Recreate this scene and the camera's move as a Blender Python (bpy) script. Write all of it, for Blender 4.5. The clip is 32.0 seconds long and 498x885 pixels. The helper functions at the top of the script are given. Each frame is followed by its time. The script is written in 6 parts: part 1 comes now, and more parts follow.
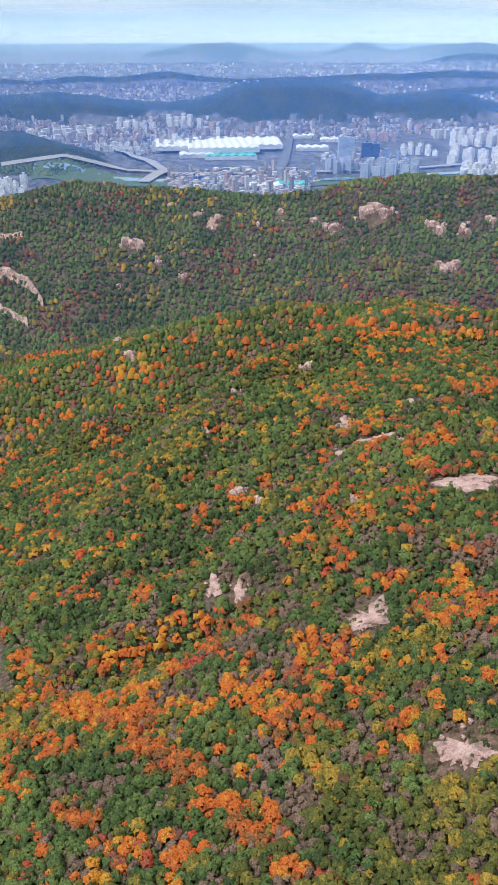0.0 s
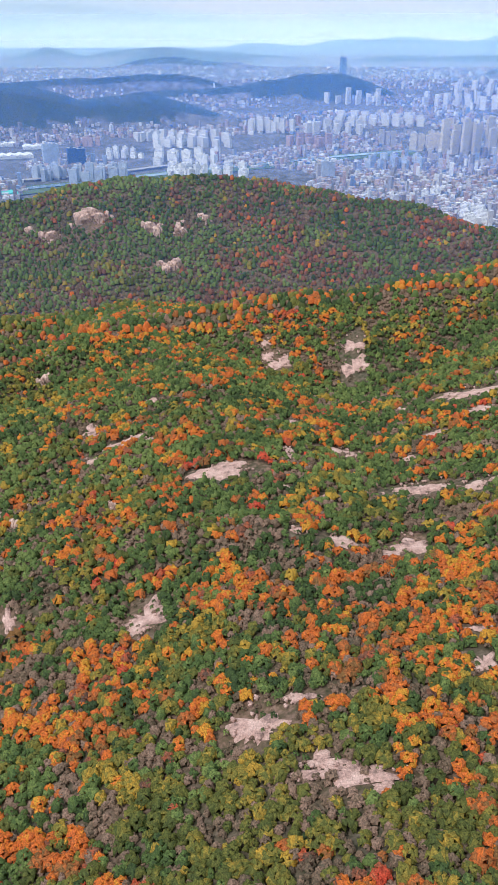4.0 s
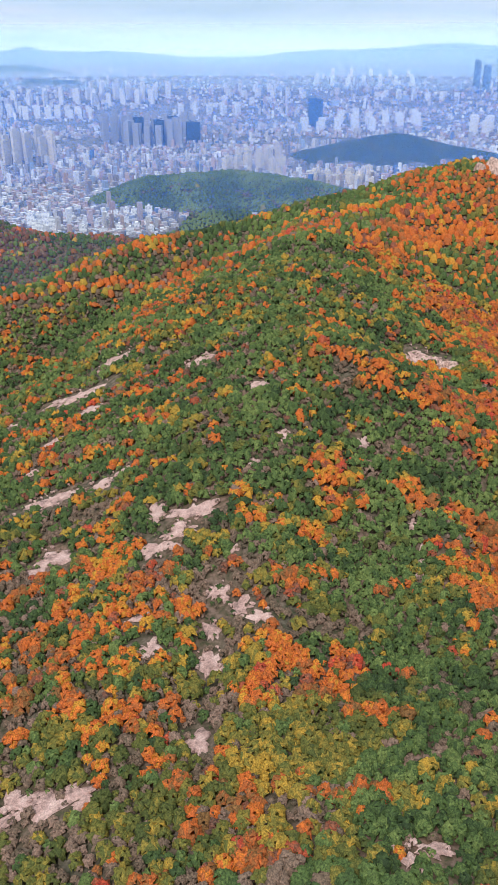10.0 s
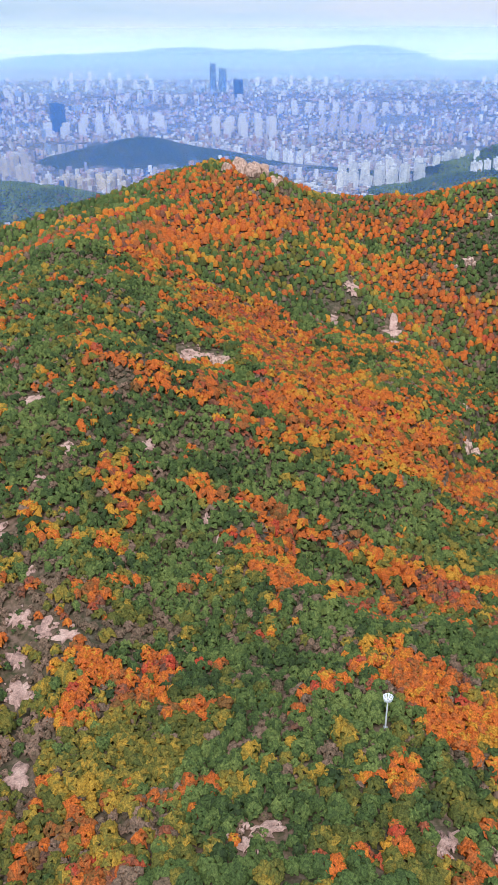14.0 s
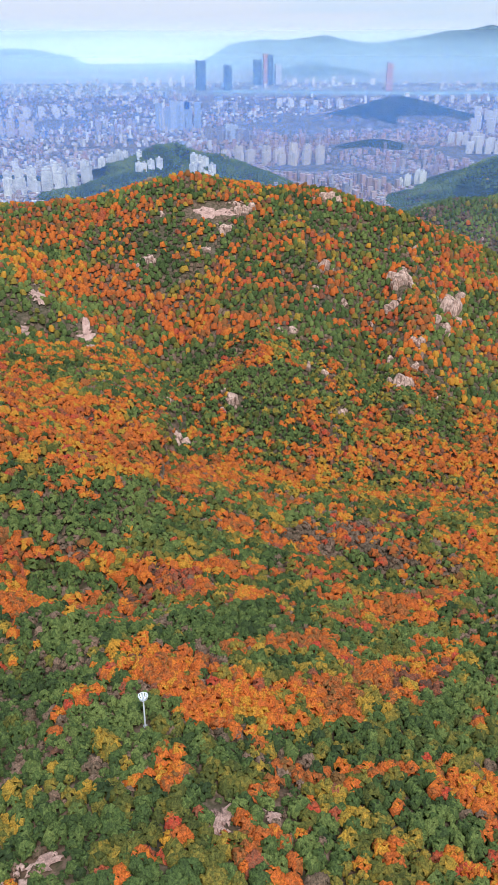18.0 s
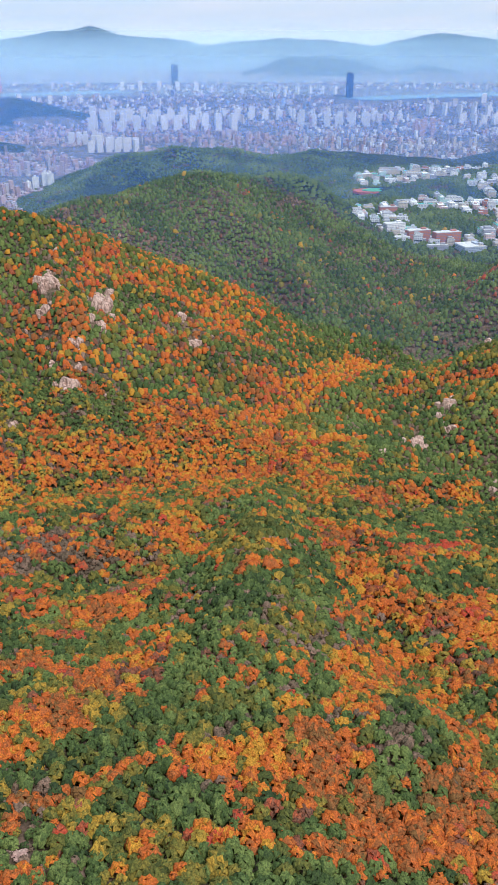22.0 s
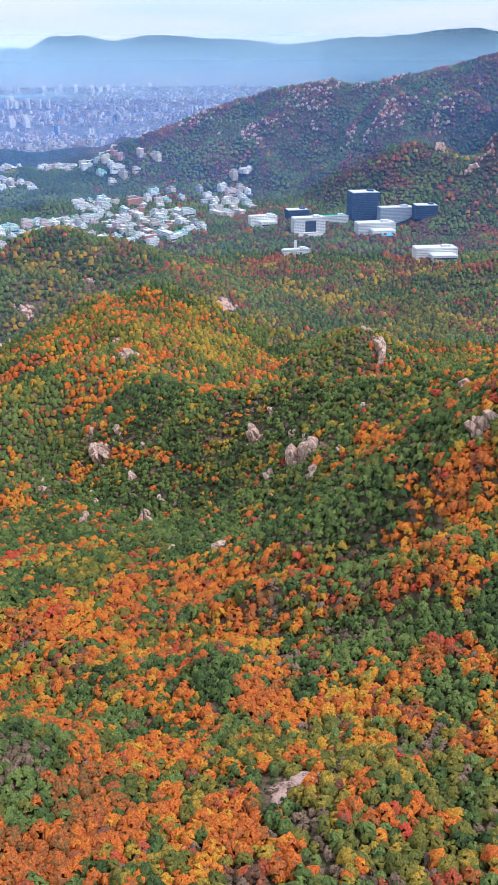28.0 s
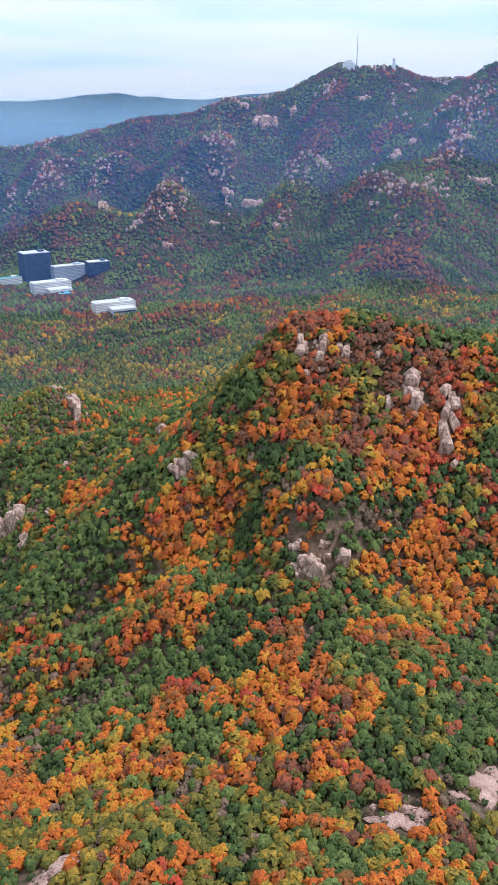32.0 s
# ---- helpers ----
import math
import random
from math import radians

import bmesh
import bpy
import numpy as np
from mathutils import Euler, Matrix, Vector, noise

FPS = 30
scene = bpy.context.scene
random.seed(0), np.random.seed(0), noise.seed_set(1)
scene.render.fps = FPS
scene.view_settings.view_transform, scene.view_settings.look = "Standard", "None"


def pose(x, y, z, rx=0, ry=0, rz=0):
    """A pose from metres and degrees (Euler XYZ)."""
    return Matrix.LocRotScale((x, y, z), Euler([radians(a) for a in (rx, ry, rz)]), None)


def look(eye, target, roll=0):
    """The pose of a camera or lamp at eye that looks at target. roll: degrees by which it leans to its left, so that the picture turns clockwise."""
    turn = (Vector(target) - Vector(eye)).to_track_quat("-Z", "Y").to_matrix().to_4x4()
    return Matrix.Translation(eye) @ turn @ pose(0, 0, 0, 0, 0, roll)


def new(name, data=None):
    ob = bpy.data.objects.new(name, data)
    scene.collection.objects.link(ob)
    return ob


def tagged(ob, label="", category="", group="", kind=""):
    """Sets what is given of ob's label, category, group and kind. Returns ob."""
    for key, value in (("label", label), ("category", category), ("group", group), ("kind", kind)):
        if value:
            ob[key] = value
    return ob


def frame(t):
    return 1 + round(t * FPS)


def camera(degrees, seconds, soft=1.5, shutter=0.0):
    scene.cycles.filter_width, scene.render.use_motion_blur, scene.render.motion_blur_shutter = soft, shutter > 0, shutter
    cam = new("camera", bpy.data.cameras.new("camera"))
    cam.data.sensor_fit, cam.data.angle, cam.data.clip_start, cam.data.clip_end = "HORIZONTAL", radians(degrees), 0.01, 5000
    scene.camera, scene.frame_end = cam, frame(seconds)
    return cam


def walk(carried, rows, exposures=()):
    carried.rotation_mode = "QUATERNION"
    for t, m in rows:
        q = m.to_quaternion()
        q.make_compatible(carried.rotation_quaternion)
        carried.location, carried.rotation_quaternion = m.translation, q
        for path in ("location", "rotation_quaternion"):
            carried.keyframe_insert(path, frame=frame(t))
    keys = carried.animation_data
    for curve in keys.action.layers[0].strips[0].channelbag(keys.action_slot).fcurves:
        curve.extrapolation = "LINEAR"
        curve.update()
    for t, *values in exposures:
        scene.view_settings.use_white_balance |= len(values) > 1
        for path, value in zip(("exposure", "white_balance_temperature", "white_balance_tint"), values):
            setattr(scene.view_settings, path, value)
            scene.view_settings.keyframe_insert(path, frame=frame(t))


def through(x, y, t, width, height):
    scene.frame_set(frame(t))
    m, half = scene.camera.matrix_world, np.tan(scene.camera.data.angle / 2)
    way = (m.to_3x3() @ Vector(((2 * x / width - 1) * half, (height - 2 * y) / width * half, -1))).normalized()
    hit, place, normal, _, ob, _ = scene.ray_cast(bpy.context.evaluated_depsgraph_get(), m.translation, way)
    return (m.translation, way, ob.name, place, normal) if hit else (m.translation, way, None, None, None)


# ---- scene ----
EYE = (0.0, 0.0, 430.0)
cam = camera(33.54, 32.0, soft=1.0)

# time, bearing (clockwise from +y) and tilt of the hovering camera, in degrees
TURNS = [
    (0, -0.00, -26.79), (0.5, 2.31, -26.77), (1, 4.59, -26.73), (1.5, 6.98, -26.71), (2, 9.55, -26.68),
    (2.5, 12.03, -26.64), (3, 14.49, -26.60), (3.5, 16.87, -26.58), (5.5, 26.35, -26.39), (6, 28.78, -26.32),
    (6.5, 31.24, -26.29), (7, 33.68, -26.24), (7.5, 36.12, -26.19), (8, 38.54, -26.16), (8.5, 41.05, -26.11),
    (9, 43.40, -26.07), (9.5, 45.76, -26.04), (10, 48.09, -26.02), (10.5, 50.45, -25.98), (11, 52.82, -25.94),
    (11.5, 54.66, -25.91), (12, 56.22, -25.89), (12.5, 57.77, -25.86), (13, 59.73, -25.83), (13.5, 62.13, -25.82),
    (15.5, 71.80, -25.76), (16, 74.45, -25.73), (16.5, 77.28, -25.71), (17, 80.25, -25.71), (17.5, 83.31, -25.67),
    (18, 86.41, -25.64), (18.5, 89.44, -25.63), (19, 92.46, -25.61), (19.5, 95.53, -25.60), (20, 98.59, -25.60),
    (20.5, 101.68, -25.61), (21, 104.73, -25.58), (21.5, 107.87, -25.62), (22, 110.86, -25.64), (22.5, 113.83, -25.62),
    (23, 116.65, -25.63), (23.5, 119.55, -25.63), (24, 122.42, -25.59), (24.5, 125.29, -25.57), (25, 128.21, -25.55),
    (25.5, 131.07, -25.51), (27.5, 142.41, -25.46), (28, 145.34, -25.42), (28.5, 148.20, -25.39), (29, 151.05, -25.36),
    (29.5, 153.86, -25.17), (30, 156.53, -23.97), (30.5, 159.05, -22.46), (31, 161.74, -21.76), (31.5, 164.54, -21.74),
    (32, 167.39, -21.73),
]
walk(cam, [(t, pose(*EYE, 0, 0, -b) @ pose(0, 0, 0, 90 + p, 0, 0) @ pose(0, 0, 0, 0, 0, -0.1)) for t, b, p in TURNS],
     exposures=[(0.0, -0.04, 5650, 17), (8.0, -0.04, 5650, 17), (18.0, -0.04, 5650, 17), (24.0, -0.04, 5600, 17), (27.0, 0.02, 5550, 17), (28.5, 0.22, 5500, 19), (30.0, 0.32, 5500, 19), (31.0, 0.00, 5500, 19), (32.0, 0.05, 5500, 19)])

# ---- light: hazy, thinly clouded afternoon ----
SUN_BEARING, SUN_HEIGHT = 248.0, 56.0
world = bpy.data.worlds.new("world")
scene.world = world
world.use_nodes = True


def wire(tree, a, b):
    tree.links.new(a, b)


def material(name, rough=0.9):
    m = bpy.data.materials.new(name)
    m.use_nodes = True
    b = m.node_tree.nodes["Principled BSDF"]
    b.inputs["Roughness"].default_value = rough
    b.inputs["Specular IOR Level"].default_value = 0.2
    return m, m.node_tree, b


def noise_node(nt, scale, detail=3.0, rough=0.55):
    tc = nt.nodes.new("ShaderNodeNewGeometry")
    n = nt.nodes.new("ShaderNodeTexNoise")
    n.inputs["Scale"].default_value, n.inputs["Detail"].default_value, n.inputs["Roughness"].default_value = scale, detail, rough
    wire(nt, tc.outputs["Position"], n.inputs["Vector"])
    return n.outputs["Fac"]


def ramp_node(nt, fac, stops):
    r = nt.nodes.new("ShaderNodeValToRGB")
    e = r.color_ramp.elements
    while len(e) < len(stops):
        e.new(0.5)
    for el, (pos, col) in zip(e, stops):
        el.position, el.color = pos, (*col, 1)
    wire(nt, fac, r.inputs["Fac"])
    return r.outputs["Color"]


def mix_node(nt, fac, a, b, mode="MIX"):
    m = nt.nodes.new("ShaderNodeMix")
    m.data_type, m.blend_type = "RGBA", mode
    for key, v in (("Factor", fac), ("A", a), ("B", b)):
        if isinstance(v, (int, float)):
            m.inputs[key].default_value = v
        elif isinstance(v, tuple):
            m.inputs[key].default_value = (*v, 1)
        else:
            wire(nt, v, m.inputs[key])
    return m.outputs["Result"]


def bump_node(nt, b, height, strength, distance):
    n = nt.nodes.new("ShaderNodeBump")
    n.inputs["Strength"].default_value, n.inputs["Distance"].default_value = strength, distance
    wire(nt, height, n.inputs["Height"])
    wire(nt, n.outputs["Normal"], b.inputs["Normal"])


def build_sky():
    nt = world.node_tree
    nt.nodes.clear()
    out = nt.nodes.new("ShaderNodeOutputWorld")
    bg = nt.nodes.new("ShaderNodeBackground")
    sky = nt.nodes.new("ShaderNodeTexSky")
    sky.sky_type, sky.sun_disc = "NISHITA", False
    sky.sun_elevation, sky.sun_rotation = radians(SUN_HEIGHT), radians(SUN_BEARING)
    sky.air_density, sky.dust_density, sky.altitude = 1.0, 2.0, 400
    tc = nt.nodes.new("ShaderNodeTexCoord")
    mp = nt.nodes.new("ShaderNodeMapping")
    mp.inputs["Scale"].default_value = (2.2, 2.2, 26.0)
    cl = nt.nodes.new("ShaderNodeTexNoise")
    cl.inputs["Scale"].default_value, cl.inputs["Detail"].default_value = 1.0, 5.0
    ramp = nt.nodes.new("ShaderNodeValToRGB")
    tint = ramp_node(nt, cl.outputs["Fac"], [(0.36, (3.9, 5.05, 5.3)), (0.58, (5.2, 5.45, 5.2))])
    ramp.color_ramp.elements[0].position, ramp.color_ramp.elements[1].position = 0.10, 0.45
    mix = nt.nodes.new("ShaderNodeMix")
    mix.data_type = "RGBA"
    wire(nt, tint, mix.inputs["B"])
    wire(nt, tc.outputs["Generated"], mp.inputs["Vector"])
    wire(nt, mp.outputs["Vector"], cl.inputs["Vector"])
    wire(nt, cl.outputs["Fac"], ramp.inputs["Fac"])
    wire(nt, ramp.outputs["Color"], mix.inputs["Factor"])
    wire(nt, sky.outputs["Color"], mix.inputs["A"])
    # a clouded sky is brightest overhead
    sep = nt.nodes.new("ShaderNodeSeparateXYZ")
    wire(nt, tc.outputs["Generated"], sep.inputs[0])
    lift = ramp_node(nt, sep.outputs["Z"], [(0.0, (0.80, 0.80, 0.80)), (0.03, (1.10, 1.10, 1.10)), (0.09, (1.38, 1.38, 1.38)), (0.9, (1.5, 1.5, 1.5))])
    wire(nt, mix_node(nt, 1.0, mix.outputs["Result"], lift, "MULTIPLY"), bg.inputs["Color"])
    bg.inputs["Strength"].default_value = 0.13
    wire(nt, bg.outputs["Background"], out.inputs["Surface"])


build_sky()
sun = new("sun", bpy.data.lights.new("sun", "SUN"))
sun.data.energy, sun.data.angle, sun.data.color = 2.8, radians(9), (1.0, 0.95, 0.87)
sun.matrix_world = look((300 * math.sin(radians(SUN_BEARING)), 300 * math.cos(radians(SUN_BEARING)), 900),
                        (0, 0, 900 - 300 * math.tan(radians(SUN_HEIGHT))))


# ---- materials ----
def leaf_material(name, stops, through=0.25):
    """Foliage: a tone of its own for each tree, mottled by leaf-sized noise."""
    m, nt, b = material(name, 0.75)
    at = nt.nodes.new("ShaderNodeAttribute")
    at.attribute_name = "tone"
    col = ramp_node(nt, at.outputs["Fac"], stops)
    spots = ramp_node(nt, noise_node(nt, 2.2, 4.0, 0.75), [(0.36, (0.47, 0.49, 0.51)), (0.64, (1.82, 1.76, 1.62))])
    col = mix_node(nt, 1.0, col, spots, "MULTIPLY")
    wire(nt, col, b.inputs["Base Color"])
    tr = nt.nodes.new("ShaderNodeBsdfTranslucent")
    wire(nt, col, tr.inputs["Color"])
    mx = nt.nodes.new("ShaderNodeMixShader")
    mx.inputs[0].default_value = through
    wire(nt, b.outputs[0], mx.inputs[1])
    wire(nt, tr.outputs[0], mx.inputs[2])
    wire(nt, mx.outputs[0], nt.nodes["Material Output"].inputs["Surface"])
    return m


PINE = leaf_material("pine_needles", [(0.0, (0.036, 0.056, 0.020)), (0.5, (0.074, 0.112, 0.030)), (1.0, (0.150, 0.190, 0.050))])
OAK = leaf_material("oak_leaves", [(0.0, (0.066, 0.080, 0.020)), (0.45, (0.125, 0.125, 0.026)), (0.75, (0.23, 0.175, 0.03)), (1.0, (0.40, 0.24, 0.03))])
ORANGE = leaf_material("orange_leaves", [(0.0, (0.19, 0.095, 0.03)), (0.25, (0.34, 0.11, 0.03)), (0.5, (0.48, 0.115, 0.022)), (0.75, (0.53, 0.150, 0.02)), (1.0, (0.48, 0.24, 0.025))])
RED = leaf_material("russet_leaves", [(0.0, (0.11, 0.062, 0.042)), (0.4, (0.22, 0.085, 0.045)), (0.75, (0.38, 0.09, 0.036)), (1.0, (0.46, 0.065, 0.03))])
TWIG = leaf_material("leafless_scrub", [(0.0, (0.105, 0.078, 0.048)), (0.5, (0.18, 0.12, 0.078)), (1.0, (0.25, 0.16, 0.112))])


def ground_material():
    """Leaf litter near by; beyond the planted woods, closed woodland as lumps; built-up land on the plain."""
    m, nt, b = material("land", 0.95)
    fine = ramp_node(nt, noise_node(nt, 0.45, 5.0, 0.65), [(0.32, (0.05, 0.055, 0.025)), (0.48, (0.12, 0.09, 0.06)), (0.66, (0.22, 0.155, 0.12))])
    broad = ramp_node(nt, noise_node(nt, 0.02, 3.0), [(0.35, (0.7, 0.8, 0.7)), (0.65, (1.2, 1.0, 0.9))])
    litter = mix_node(nt, 1.0, fine, broad, "MULTIPLY")

    def field(name, lo, hi):
        at = nt.nodes.new("ShaderNodeAttribute")
        at.attribute_name = name
        rg = nt.nodes.new("ShaderNodeMapRange")
        rg.inputs["From Min"].default_value, rg.inputs["From Max"].default_value = lo, hi
        wire(nt, at.outputs["Fac"], rg.inputs["Value"])
        return rg.outputs["Result"]

    geo = nt.nodes.new("ShaderNodeNewGeometry")
    v = nt.nodes.new("ShaderNodeTexVoronoi")
    v.inputs["Scale"].default_value = 0.13
    wire(nt, geo.outputs["Position"], v.inputs["Vector"])
    own = ramp_node(nt, v.outputs["Color"], [(0.1, (0.6, 0.62, 0.6)), (0.9, (1.35, 1.3, 1.25))])
    green = ramp_node(nt, noise_node(nt, 0.012, 6.0, 0.7), [(0.36, (0.018, 0.032, 0.016)), (0.5, (0.030, 0.046, 0.02)), (0.64, (0.05, 0.055, 0.024))])
    brown = ramp_node(nt, noise_node(nt, 0.012, 7.0, 0.75), [(0.34, (0.025, 0.04, 0.02)), (0.47, (0.05, 0.05, 0.026)), (0.56, (0.095, 0.058, 0.036)), (0.68, (0.15, 0.065, 0.035))])
    wood = mix_node(nt, 1.0, mix_node(nt, field("warm", 0.3, 0.7), green, brown), own, "MULTIPLY")
    town = ramp_node(nt, noise_node(nt, 0.03, 6.0, 0.75), [(0.3, (0.03, 0.05, 0.03)), (0.43, (0.07, 0.075, 0.075)), (0.58, (0.15, 0.145, 0.15)), (0.75, (0.26, 0.23, 0.22))])
    c = mix_node(nt, field("away", 1450, 1550), litter, wood)
    c = mix_node(nt, field("built", 0.45, 0.55), c, town)
    wire(nt, c, b.inputs["Base Color"])
    bump_node(nt, b, v.outputs["Distance"], 1.0, -3.0)
    return m


FLOOR = ground_material()


# ---- the lie of the land: crests and valley floors as (bearing, distance, height) from the hovering point ----
def spot(bearing, distance):
    a = radians(bearing)
    return distance * math.sin(a), distance * math.cos(a)


